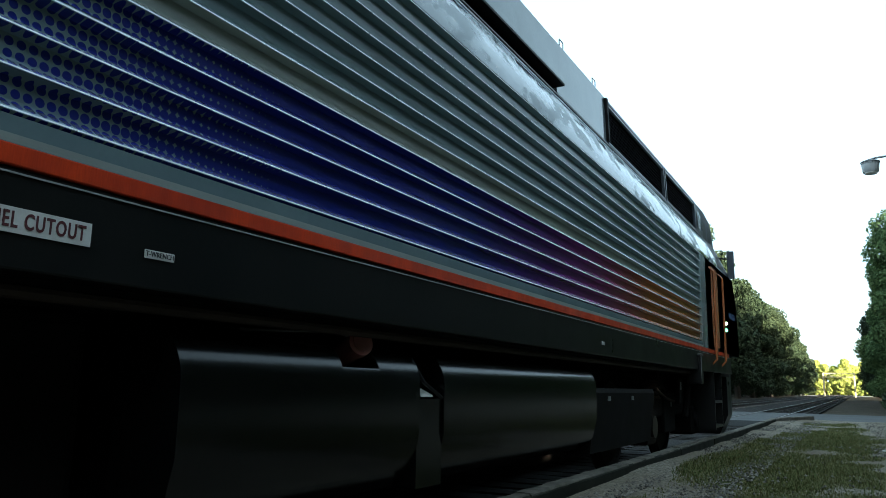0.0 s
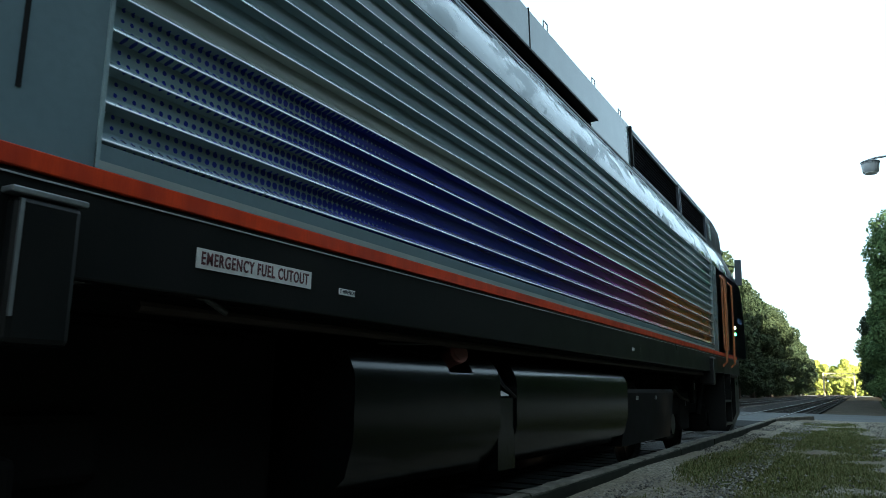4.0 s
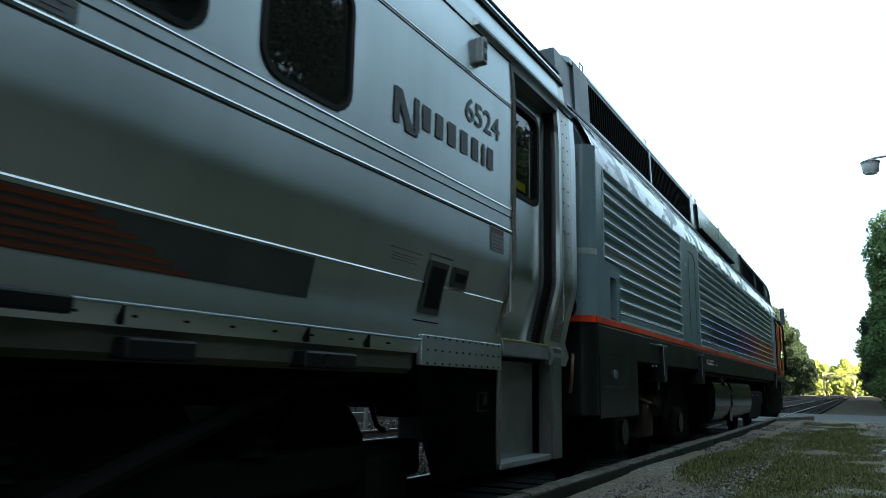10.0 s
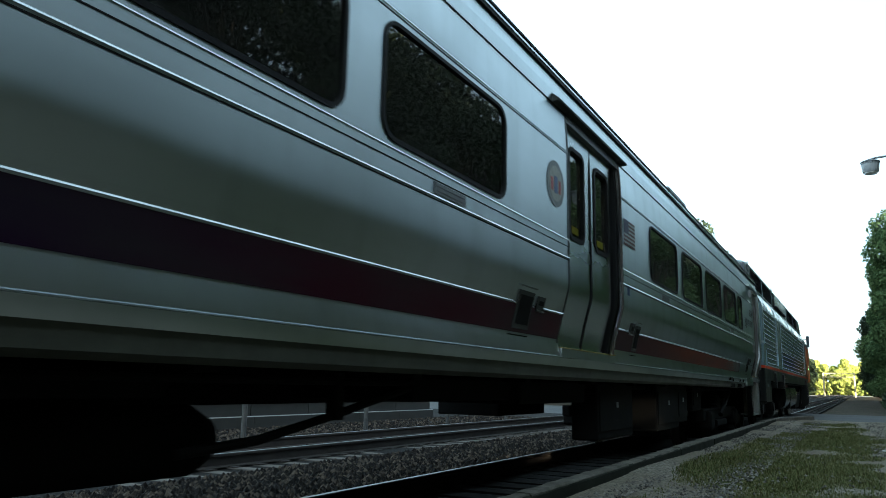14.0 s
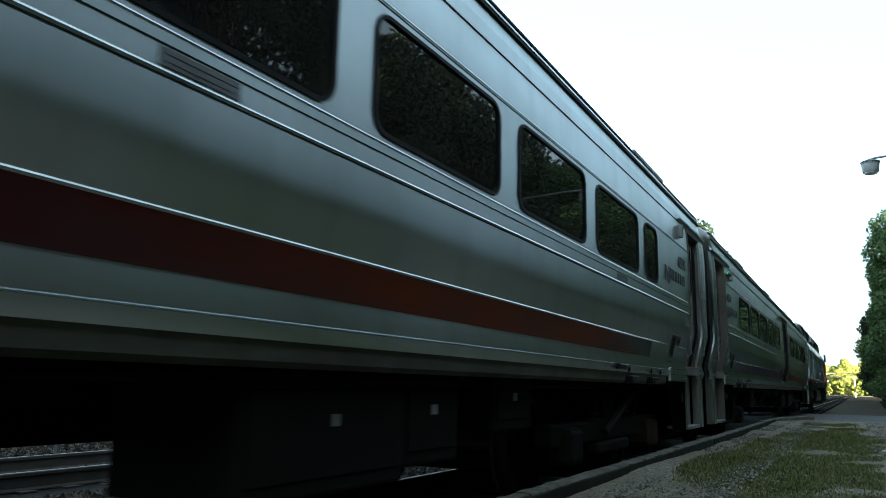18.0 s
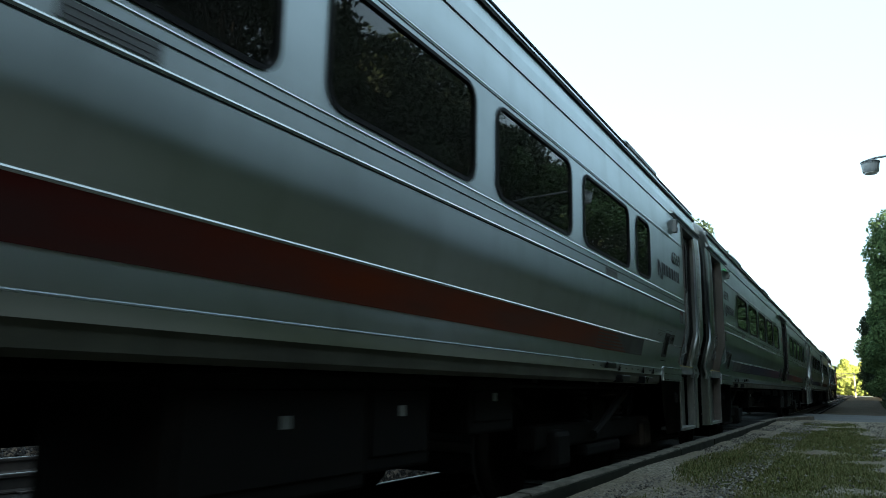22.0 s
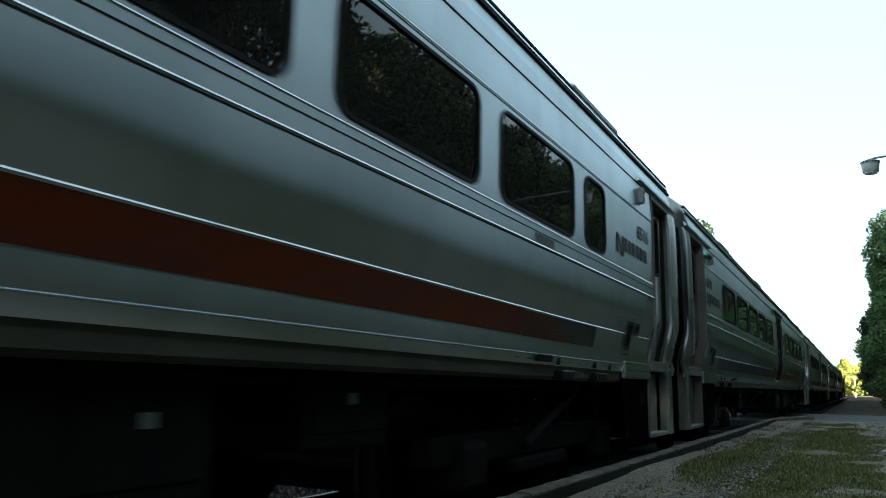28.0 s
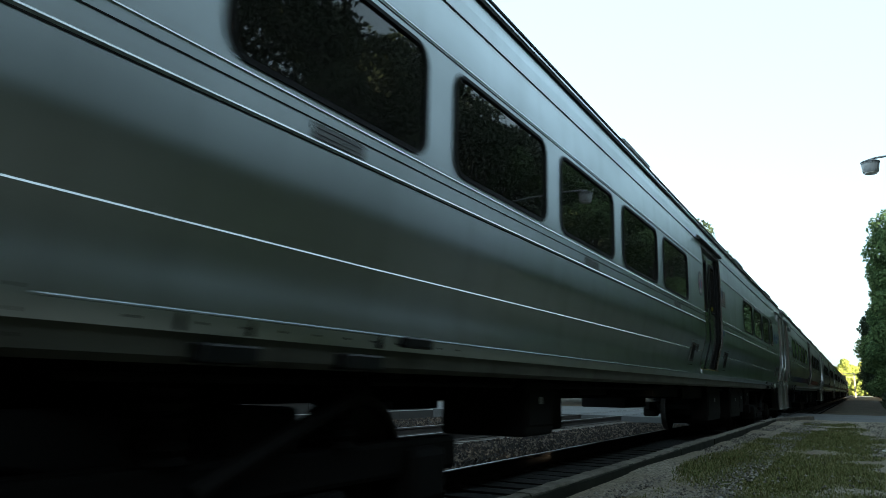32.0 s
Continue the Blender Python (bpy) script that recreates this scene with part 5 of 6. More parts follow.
    # notices on the side
    sign_plate(root, "warning_sign", 10.93, 11.13, 1.777, 1.925, 1.612, 4, MAROON_INK, SIGN_GREY, DARK_INK, "small danger notice with a red heading")
    sign_plate(root, "warning_sign", -11.28, -11.11, 1.777, 1.925, 1.612, 4, MAROON_INK, SIGN_GREY, DARK_INK, "small danger notice with a red heading")
    for y0 in (8.02, 2.785, -2.49, -5.87, -9.36):
        sign_plate(root, "notice_plate", y0, y0 + 0.36, 1.96, 2.022, 1.6115, 2, None, SIGN_GREY, DARK_INK, "narrow grey notice under the windows")
    n = part("faded_notice", bent_post(9.93, 10.14, 1.617, 1.623, 0.0015, 0.004), STEEL_DULL, root, "worn lines of a faded notice")
    for k in range(3):
        part("text_bar", bent_post(9.95, 10.12 - 0.02 * (k % 2), 1.565 + 0.014 * k, 1.570 + 0.014 * k, 0.0015, 0.004), STEEL_DULL, n)
    return root


def national_flag(root):
    """Striped flag sticker beside the centre doors."""
    x, y0, y1, z0, z1 = 1.612, 1.24, 1.64, 2.335, 2.59
    f = part("flag_sticker", boxes((x, x + 0.002, y0, y1, z0, z1)), PALE_BAND, root, "striped flag sticker")
    h = (z1 - z0) / 13
    for k in range(0, 13, 2):
        a = y0 + (0.4 * (y1 - y0) if k > 5 else 0)
        part("stripe", boxes((x + 0.002, x + 0.0032, a, y1, z0 + k * h, z0 + (k + 1) * h)), MAROON_INK, f)
    part("canton", boxes((x + 0.002, x + 0.0034, y0, y0 + 0.42 * (y1 - y0), z0 + 6 * h, z1)), FLAG_NAVY, f, "blue field")


def round_seal(root):
    bm = bmesh.new()
    rod(bm, (1.611, -0.70, 2.465), (1.6135, -0.70, 2.465), 0.175, 36)
    s = part("seal_sticker", bm, SIGN_GREY, root, "round seal sticker")
    bm = bmesh.new()
    rod(bm, (1.6135, -0.70, 2.465), (1.6145, -0.70, 2.465), 0.135, 36)
    part("seal_centre", bm, worn("seal_tan", (0.30, 0.30, 0.26), (0.22, 0.22, 0.2), 0.5, 20, bump=0), s)
    part("shield", boxes((1.6146, 1.6156, -0.735, -0.665, 2.39, 2.52)), BLUE_INK, s)
    part("supporter", boxes((1.6146, 1.6154, -0.80, -0.755, 2.40, 2.50)), RED_INK, s)
    part("supporter", boxes((1.6146, 1.6154, -0.645, -0.60, 2.40, 2.50)), RED_INK, s)
    part("accessible_sign", boxes((1.606, 1.613, 1.32, 1.40, 1.85, 1.95)), BLUE_INK, root, "small blue sign")


COACH_PITCH = 26.315
FIRST_COACH = -17.60
COACH_LENGTHS = [(-12.95, -13.34), (-12.53, -13.02), (-12.36, -12.83), (-12.06, -12.62), (-11.335, -11.76), (-10.20, -10.53), (-9.872, -10.0), (-1.57, -1.64), (-0.42, -0.44), (0.285, 0.25),
                 (1.0, 1.01), (1.24, 1.14), (2.27, 2.187), (9.12, 9.02), (9.66, 9.605), (10.20, 10.39), (11.335, 11.43), (12.06, 12.24), (12.53, 12.66), (12.95, 12.98)]
coaches = [make_coach()]
national_flag(coaches[0])
round_seal(coaches[0])
set_lengths(coaches[0].children_recursive, COACH_LENGTHS)
for k in range(5):
    coaches.append(copy_thing(coaches[0], pose(TRACK_X, 0, 0)))
FLEET = ["6524", "6590", "6569", "6570", "6516", ""]
for k, c in enumerate(coaches):
    c.location.y = FIRST_COACH - COACH_PITCH * k
    common, written = set(c.children_recursive), []
    if k < 5:
        pr = [(x_at(CO_PROF, z) + 0.004, z) for z in (1.313, 1.40, 1.481)]
        for ya, yb in ((-7.75, MID_DOOR[0] - 0.04), (MID_DOOR[1] + 0.06, 8.0)):
            bm = bmesh.new()
            lofted_arc(bm, [(*p_, w) for p_, w in zip(pr, (0.5, 0.75, 1.0))], ya, yb, False)
            part("colour_stripe", bm, STRIPE, c, "painted stripe from orange through maroon to dark blue")
        # the stripe runs out in fine lines at both ends
        for e, y_end in ((-1, -7.75), (1, 8.0)):
            bm = bmesh.new()
            loft(bm, pr, *sorted((y_end, 9.55 if e > 0 else -10.05)))
            part("stripe_ground", bm, SATIN, c, "dark satin end of the stripe")
            for i in range(6):
                z0 = 1.316 + 0.028 * i
                bm = bmesh.new()
                loft(bm, [(sx(z0) + 0.0065, z0), (sx(z0 + 0.015) + 0.0065, z0 + 0.015)], *sorted((y_end, y_end + (0.95 - 0.08 * i if e > 0 else -1.75 + 0.12 * i))))
                part("stripe_tail", bm, STRIPE, c)
        for y0, num_y in ((9.95, 10.94), (-11.56, -11.31)):
            written.append(brand_mark(c, y0, 2.203, 0.24, 0.203))
            written.extend(word_bars(c, "brand_lettering", y0 + 0.275, 2.268, [0.115, 0.115, 0.13, 0.12, 0.115, 0.05, 0.115], 0.132, DARK_INK, "dark brand lettering"))
            written.append(lettering("fleet_number", FLEET[k], 0.2, DARK_INK, c, on_side(1.613, num_y, 2.545), "dark painted fleet number", wide=1.2, bold=0.003))
    else:
        bm = bmesh.new()
        rod(bm, (1.611, 10.05, 2.36), (1.6135, 10.05, 2.36), 0.11, 30)
        part("brand_roundel", bm, BLUE_INK, c, "blue brand roundel")
        word_bars(c, "brand_lettering", 10.22, 2.36, [0.05] * 8, 0.07, BLUE_INK, "blue brand lettering", gap=0.012)
        word_bars(c, "brand_lettering", 10.25, 2.24, [0.05] * 6, 0.07, BLUE_INK, "blue brand lettering", gap=0.012)
        lettering("fleet_number", "6712", 0.15, BLUE_INK, c, on_side(1.613, 10.95, 2.44), "blue fleet number")
        tagged(c, "plain stainless steel coach without a colour stripe")
        # this coach has a blank panel in place of its first window ahead of the doors, and no tank below
        for o in list(c.children):
            if o.name.split(".")[0] in ("air_tank", "brake_rod", "rod_hanger"):
                bpy.data.objects.remove(o)
                continue
            if o.name.split(".")[0] in ("door_control", "speaker_box", "apron", "apron_band", "latch", "latch_frame", "notice_plate", "skirt") and (max(v.co.y for v in o.data.vertices) < -10.1 or o.name.startswith("notice_plate") and 2.7 < o.data.vertices[0].co.y < 3.3):
                for q in (*o.children, o):
                    bpy.data.objects.remove(q)
                continue
            if o.name.startswith("window") and abs(sum(v.co.y for v in o.data.vertices) / len(o.data.vertices) - 2.985) < 0.2:
                for q in (*o.children, o):
                    bpy.data.objects.remove(q)
        for sg in (1, -1):
            bm = lofted([(1.45, 1.025), (1.485, 1.05), (1.493, 1.131), (1.44, 1.131)], -11.3, -10.2)
            part("skirt", bm if sg > 0 else flip_x(bm), OLIVE, c, "soiled lower skirt")
            part("blank_panel", boxes((*sorted((sg * 1.585, sg * 1.6105)), 2.25, 3.72, 2.10, 2.74)), STEEL, c, "plain steel panel")
    # marker lights at the trailing end
    bm = bmesh.new()
    rod(bm, (1.628, -10.80, 2.985), (1.628, -10.806, 2.985), 0.018, 14)
    ml = part("marker_light", bm, GREEN_LIGHT if k < 4 else LAMP_GREY, c, "green marker light" if k < 4 else "unlit marker light")
    # tube added round the lens so its light shows only from behind
    hood = bmesh.new()
    rows = [[hood.verts.new((1.628 + q * math.cos(math.pi * i / 8), y_, 2.985 + q * math.sin(math.pi * i / 8))) for i in range(16)]
            for q, y_ in ((0.0185, -10.795), (0.0185, -11.08), (0.0225, -11.08), (0.0225, -10.795))]
    for ra, rb in zip(rows, rows[1:]):
        for i in range(16):
            hood.faces.new((ra[i], ra[(i + 1) % 16], rb[(i + 1) % 16], rb[i]))
    rod(hood, (1.628, -10.76, 2.985), (1.628, -10.799, 2.985), 0.0225, 14)
    part("hood", hood, BLACK, ml, "black tube added to narrow the light")
    set_lengths([o for o in c.children_recursive if o not in common and o not in written], COACH_LENGTHS)

# ---- locomotive ----
def livery_material():
    """Ribbed side: grey, with a band that goes from blue dots through blue and magenta to orange."""
    m = Mat("livery_panel", 0.28, 0, 0.5)
    y, z = m.axis(1), m.axis(2)
    soil = m.noise(2.2, 5, (1, 0.5, 1))
    grey = m.mix(m.ramp(soil, [(0.35, (0, 0, 0)), (0.7, (1, 1, 1))]), (0.18, 0.255, 0.285), (0.135, 0.195, 0.22))
    pos = m.math("DIVIDE", m.math("ADD", y, 5.0), 11.0)
    hue = m.ramp(pos, [(0.0, (0.010, 0.020, 0.19)), (0.33, (0.012, 0.018, 0.20)), (0.44, (0.09, 0.016, 0.19)), (0.55, (0.22, 0.03, 0.20)), (0.64, (0.31, 0.06, 0.10)), (0.72, (0.40, 0.12, 0.03)), (0.95, (0.38, 0.14, 0.03)), (1.0, (0.3, 0.15, 0.06))])
    # dots that grow until they close up
    cell = 0.0345
    fy = m.math("SUBTRACT", m.math("FRACT", m.math("DIVIDE", y, cell)), 0.5)
    fz = m.math("SUBTRACT", m.math("FRACT", m.math("DIVIDE", z, cell)), 0.5)
    rr = m.math("SQRT", m.math("ADD", m.math("MULTIPLY", fy, fy), m.math("MULTIPLY", fz, fz)))
    size = m.math("ADD", m.math("MULTIPLY", m.math("ADD", y, 4.15), 0.27), 0.37)
    dots = m.math("LESS_THAN", rr, size)
    band = m.math("MULTIPLY", m.math("GREATER_THAN", z, 1.64), m.math("LESS_THAN", z, 2.112))
    fwd = m.math("MULTIPLY", band, m.math("GREATER_THAN", y, -4.8))
    pale = m.math("MULTIPLY", m.math("GREATER_THAN", z, 2.115), m.math("LESS_THAN", z, 2.225))
    c = m.mix(pale, grey, (0.27, 0.31, 0.30))
    m.colour(m.mix(m.math("MULTIPLY", fwd, dots), c, hue))
    m.roughness(soil, 0.15, 0.28)
    return m.m


LIVERY = livery_material()
LO_AT = 5.188    # the locomotive's middle along the train


def up_x(z):
    return 1.32 - (z - 3.33) * 0.02 / 0.72


def up_z(z):
    """The upper wall stands on the shoulder at 3.54 and ends under the roof at 4.05."""
    return 3.544 + (z - 3.33) * 0.506 / 0.72


def up_plate(bm, y0, y1, z0, z1, out0, out1):
    """A plate on the upper wall, standing out between out0 and out1."""
    vs = []
    for d in (out0, out1):
        for y in (y0, y1):
            for z in (z0, z1):
                vs.append(bm.verts.new((up_x(z) + d, y, up_z(z))))
    for f in ((0, 1, 3, 2), (4, 6, 7, 5), (0, 4, 5, 1), (2, 3, 7, 6), (0, 2, 6, 4), (1, 5, 7, 3)):
        bm.faces.new([vs[i] for i in f])


def cab_x(z):
    return 1.60 - 0.28 * (min(max(z, 2.92), 3.54) - 2.92) / 0.62 - 0.04 * max(0, z - 3.54)


def cab_plate(rows, out, thick):
    """A plate on the cab's upper side from rows of (z, rear end, front end)."""
    bm = bmesh.new()
    vs = [[bm.verts.new((cab_x(z) + out, y, z)) for y in (ya, yb)] for z, ya, yb in rows]
    for a_, b_ in zip(vs, vs[1:]):
        bm.faces.new((a_[0], a_[1], b_[1], b_[0]))
    bmesh.ops.solidify(bm, geom=bm.faces[:], thickness=thick)
    return bm


def make_locomotive():
    root = thing("diesel_locomotive", "grey diesel locomotive with ribbed sides and a blue to orange band", "locomotive", (TRACK_X, LO_AT, 0))
    for sg in (1, -1):
        def put(bm_):
            return bm_ if sg > 0 else flip_x(bm_)
        # flat pieces between and round the ribbed panels
        part("side_panel", put(boxes((1.52, 1.612, -6.00, -4.86, 1.565, 2.92))), GREY_PAINT, root, "flat grey panel with a door")
        each("side_panel", GREY_PAINT, root, (1.52, 1.612, -9.55, -9.35, 1.565, 2.92), (1.52, 1.612, -9.35, -9.17, 1.565, 2.07), (1.52, 1.612, -8.96, -8.86, 1.565, 2.07), (1.52, 1.612, -9.17, -8.96, 1.95, 2.07), sg=sg, label="flat grey rear panel")
        part("recess", put(boxes((1.36, 1.40, -9.17, -8.96, 1.565, 1.95))), UNDER, root, "dark step recess")
        part("recess_step", put(boxes((1.46, 1.60, -9.15, -8.98, 1.575, 1.592))), STEEL_BRIGHT, root)
        part("side_panel", put(boxes((1.52, 1.612, 5.86, 6.3, 1.565, 2.92))), GREY_PAINT, root)
        for nm, ya, yb in (("ribbed_panel", -9.35, -6.00), ("ribbed_panel", -4.86, 5.86)):
            za = 2.07 if ya < -9 else 1.565
            bm = boxes((1.52, 1.584, ya, yb, za, 2.92)) if ya > -9 else boxes((1.52, 1.584, ya, yb, 2.07, 2.92), (1.52, 1.584, -8.86, yb, 1.565, 2.07))
            p = part(nm, put(bm), LIVERY, root, "ribbed side with a coloured band")
            for k in range(12):
                z = 1.645 + 0.1137 * k
                y0 = ya if (ya > -9 or z > 2.05) else -8.86
                prof = [(1.583, z - 0.008), (1.610, z + 0.001), (1.6165, z + 0.004), (1.6175, z + 0.009), (1.6145, z + 0.016), (1.590, z + 0.034), (1.583, z + 0.046)]
                # thin bright strip paints the highlight on each rib's crest
                edge = [(1.6155, z + 0.0045), (1.6195, z + 0.0065), (1.6180, z + 0.0115), (1.6150, z + 0.0125)]
                part("worn_edge", put(lofted(edge, y0 + 0.012, yb - 0.012)), RIB_HIGHLIGHT, p, "bright strip for the highlight on a rib's edge")
                part("rib", put(lofted(prof, y0 + 0.012, yb - 0.012)), LIVERY, p)
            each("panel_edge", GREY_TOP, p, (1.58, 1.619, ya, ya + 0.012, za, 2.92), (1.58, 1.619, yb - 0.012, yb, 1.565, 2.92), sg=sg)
        each("base_band", GREY_PAINT, root, (1.584, 1.616, -4.86, 5.86, 1.565, 1.64), (1.584, 1.616, -8.86, -6.0, 1.565, 1.64), sg=sg, label="plain grey band above the orange line")
        # service door and its seams
        each("seam", RUBBER, root, (1.611, 1.6145, -5.497, -5.480, 1.66, 2.80), (1.611, 1.6145, -5.090, -5.076, 1.72, 2.68), sg=sg, label="dark door seam")
        bm = bmesh.new()
        for (ya, za), (yb, zb) in zip([(-5.49, 2.80), (-5.25, 2.80), (-5.14, 2.76), (-5.083, 2.68)], [(-5.25, 2.80), (-5.14, 2.76), (-5.083, 2.68), (-5.083, 2.66)]):
            rod(bm, (1.612, ya, za), (1.612, yb, zb), 0.008, 6)
        part("seam", put(bm), RUBBER, root)
        # orange line, white hairline and black sill
        part("orange_line", put(boxes((1.56, 1.620, -9.6, 8.2, 1.510, 1.565), bev=0.003)), ORANGE, root, "orange-red line")
        part("white_line", put(boxes((1.56, 1.615, -9.55, 8.3, 1.489, 1.4935))), WHITE_LINE, root, "thin white line")
        part("sill", put(boxes((1.35, 1.61, -9.55, 8.5, 1.24, 1.508), bev=0.008)), BLACK, root, "black painted side sill")
        part("sill_pipe", put(pipe([(1.50, -4.6, 1.20), (1.50, 5.9, 1.20)], 0.02)), RUST, root, "rusty pipe below the sill")
        part("hose", put(pipe([(1.56, -4.95, 1.235), (1.57, -4.75, 1.255), (1.575, -4.55, 1.262), (1.575, -4.40, 1.245), (1.56, -4.28, 1.205)], 0.011)), GALV, root, "grey hose under the sill")
        part("hose_clamp", put(boxes((1.545, 1.60, -4.575, -4.535, 1.235, 1.29), bev=0.006)), UNDER, root)
        each("pale_line", PALE_BAND, root, (1.60, 1.6185, -4.86, 5.86, 1.566, 1.590), (1.60, 1.6185, -8.86, -6.0, 1.566, 1.590), sg=sg, label="pale line above the orange one")
        # shoulder and upper works
        bm = bmesh.new()
        loft(bm, [(1.612, 2.92), (1.606, 2.98), (1.585, 3.06), (1.545, 3.16), (1.45, 3.34), (1.34, 3.51), (1.32, 3.546)], -9.55, 7.44)
        part("shoulder", put(bm), SHOULDER, root, "glossy weathered grey shoulder", smooth=True)
        part("gutter", put(lofted([(1.355, 3.44), (1.39, 3.448), (1.39, 3.462), (1.345, 3.49)], -9.5, 7.44)), BLACK, root)
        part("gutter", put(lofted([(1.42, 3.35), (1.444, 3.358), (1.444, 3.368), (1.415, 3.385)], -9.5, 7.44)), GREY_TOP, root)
        bm = bmesh.new()
        up_plate(bm, -9.2, 7.44, 3.33, 4.05, -0.10, -0.06)
        part("upper_wall", put(bm), DEEP, root, "dark upper wall behind the grilles")
        for ya, yb in ((-9.2, -8.75), (-3.55, -3.12), (0.78, 2.30)):
            bm = bmesh.new()
            up_plate(bm, ya, yb, 3.33, 4.05, -0.05, 0.004)
            part("upper_panel", put(bm), HOOD_DARK if ya < -9 else HATCH_GREY, root, "grey upper panel")
        # black slatted grille at the rear
        for k in range(62 if sg > 0 else 0):
            y = -8.70 + 0.083 * k
            bm = bmesh.new()
            up_plate(bm, y, y + 0.036, 3.36, 4.03, -0.06, -0.005)
            part("grille_slat", bm, DEEP, root)
        bm = bmesh.new()
        for za, zb in ((3.33, 3.37), (4.01, 4.05)):
            up_plate(bm, -8.75, -3.55, za, zb, -0.05, 0.008)
        for ya in (-6.2,):
            up_plate(bm, ya, ya + 0.05, 3.33, 4.05, -0.05, 0.008)
        part("grille_frame", put(bm), GREY_TOP, root)
        # tall side hatch
        bm = bmesh.new()
        up_plate(bm, -3.05, 0.78, 3.42, 4.02, -0.04, 0.03)
        bmesh.ops.bevel(bm, geom=bm.edges[:], offset=0.02, segments=2, affect="EDGES")
        h = part("side_hatch", put(bm), HATCH_GREY, root, "raised grey hatch with dark edges")
        bm = bmesh.new()
        up_plate(bm, -3.12, 0.76, 3.385, 3.415, -0.05, 0.085)
        up_plate(bm, 2.31, 2.36, 3.35, 4.04, -0.05, 0.03)
        up_plate(bm, -3.12, -3.06, 3.36, 4.0, -0.05, 0.035)
        part("hatch_seal", put(bm), RUBBER, h)
        bm = bmesh.new()
        up_plate(bm, -0.9, -0.885, 3.42, 4.02, 0.02, 0.034)
        part("hatch_joint", put(bm), RUBBER, h)
        # meshed grilles at the front
        for ya, yb in ((2.40, 5.15), (5.22, 7.42)):
            bm = bmesh.new()
            up_plate(bm, ya, yb, 3.33, 3.37, -0.05, 0.006)
            up_plate(bm, ya, yb, 4.01, 4.05, -0.05, 0.006)
            up_plate(bm, ya, ya + 0.035, 3.37, 4.01, -0.05, 0.006)
            up_plate(bm, yb - 0.035, yb, 3.37, 4.01, -0.05, 0.006)
            g = part("mesh_grille", put(bm), HOOD_DARK, root, "dark meshed intake grille")
            bm = bmesh.new()
            nn = int((yb - ya) / 0.06)
            for k in range(nn):
                up_plate(bm, ya + 0.04 + 0.06 * k, ya + 0.055 + 0.06 * k, 3.37, 4.01, -0.05, -0.03)
            for k in range(10):
                up_plate(bm, ya + 0.04, yb - 0.04, 3.39 + 0.062 * k, 3.405 + 0.062 * k, -0.05, -0.028)
            tagged(part("mesh_bar", put(bm), DEEP, g), kind="stuff")
        for y in (-8.9, -6.3, -3.3, -2.9, -0.4, 1.0, 2.0):
            part("lifting_eye", put(pipe([(1.27, y, 4.05), (1.27, y, 4.16), (1.27, y + 0.10, 4.16), (1.27, y + 0.10, 4.05)], 0.006, 6)), STEEL_DULL, root)
        # sand box, brackets and truck gear hung from the sill
        for y in (-5.07, -7.33, 5.40):
            b = part("bracket", put(boxes((1.46, 1.655, y, y + 0.17, 1.05, 1.43), bev=0.018)), BLACK, root, "black guide bracket")
            # pale strips paint the highlights on the bracket's top and edge
            part("bracket_cap", put(boxes((1.52, 1.66, y - 0.02, y + 0.18, 1.432, 1.45), bev=0.004)), STEEL_DULL, b)
            part("bracket_edge", put(boxes((1.652, 1.659, y + 0.004, y + 0.014, 1.12, 1.42))), STEEL_DULL, b)
        part("grab_rail", put(pipe([(1.60, -7.76, 1.43), (1.635, -7.74, 1.432), (1.635, -7.44, 1.432), (1.60, -7.42, 1.43)], 0.009)), GALV, root, "short steel grab rail")
        each("latch", STEEL_DULL, root, (1.608, 1.616, -7.69, -7.64, 1.20, 1.222), (1.608, 1.616, -7.53, -7.47, 1.205, 1.225), sg=sg)
        part("sand_box", put(boxes((1.30, 1.604, -9.5, -8.25, 0.72, 1.245), bev=0.01)), BLACK, root, "black sand box")
        part("box_edge", put(boxes((1.60, 1.6065, -9.36, -8.65, 0.982, 0.987))), STEEL_DULL, root)
        part("drain", put(pipe([(1.60, -9.05, 1.09), (1.618, -9.05, 1.09)], 0.04, 14)), STEEL_DULL, root, "round steel filler")
        # fuel tank with rounded shoulders
        prof = [(1.20, 1.175)] + [(1.33 + 0.21 * math.sin(radians(q)), 0.965 + 0.21 * math.cos(radians(q))) for q in range(0, 91, 9)] + [(1.54, 0.72), (1.50, 0.56), (1.40, 0.47), (1.2, 0.42), (0.0, 0.42), (0.0, 1.175)]
        # the rear tank has a recess for its filler
        cut = [(1.20, 1.04), (1.525, 1.04)] + [p_ for p_ in prof if p_[1] < 1.03 and p_[0] > 0] + [(0.0, 0.42), (0.0, 1.04)]
        bm = bmesh.new()
        for p_, ya, yb in ((prof, -3.44, -2.53), (cut, -2.53, -2.24), (prof, -2.24, -1.88)):
            loft(bm, p_, ya, yb, True, True)
        part("fuel_tank", put(bm), TANK_BLACK, root, "black fuel tank with a rounded shoulder", smooth=True)
        part("fuel_tank", put(lofted(prof, -1.62, 1.08)), TANK_BLACK, root, "black fuel tank with a rounded shoulder", smooth=True)
        part("tank_saddle", put(boxes((0.0, 1.525, -1.88, -1.62, 0.46, 0.90))), TANK_BLACK, root)
        part("tank_plate", put(lofted([(1.43, 0.965), (1.535, 0.918), (1.535, 0.910), (1.43, 0.955)], -1.86, -1.74)), SIGN_WHITE, root, "small white plate on the tank")
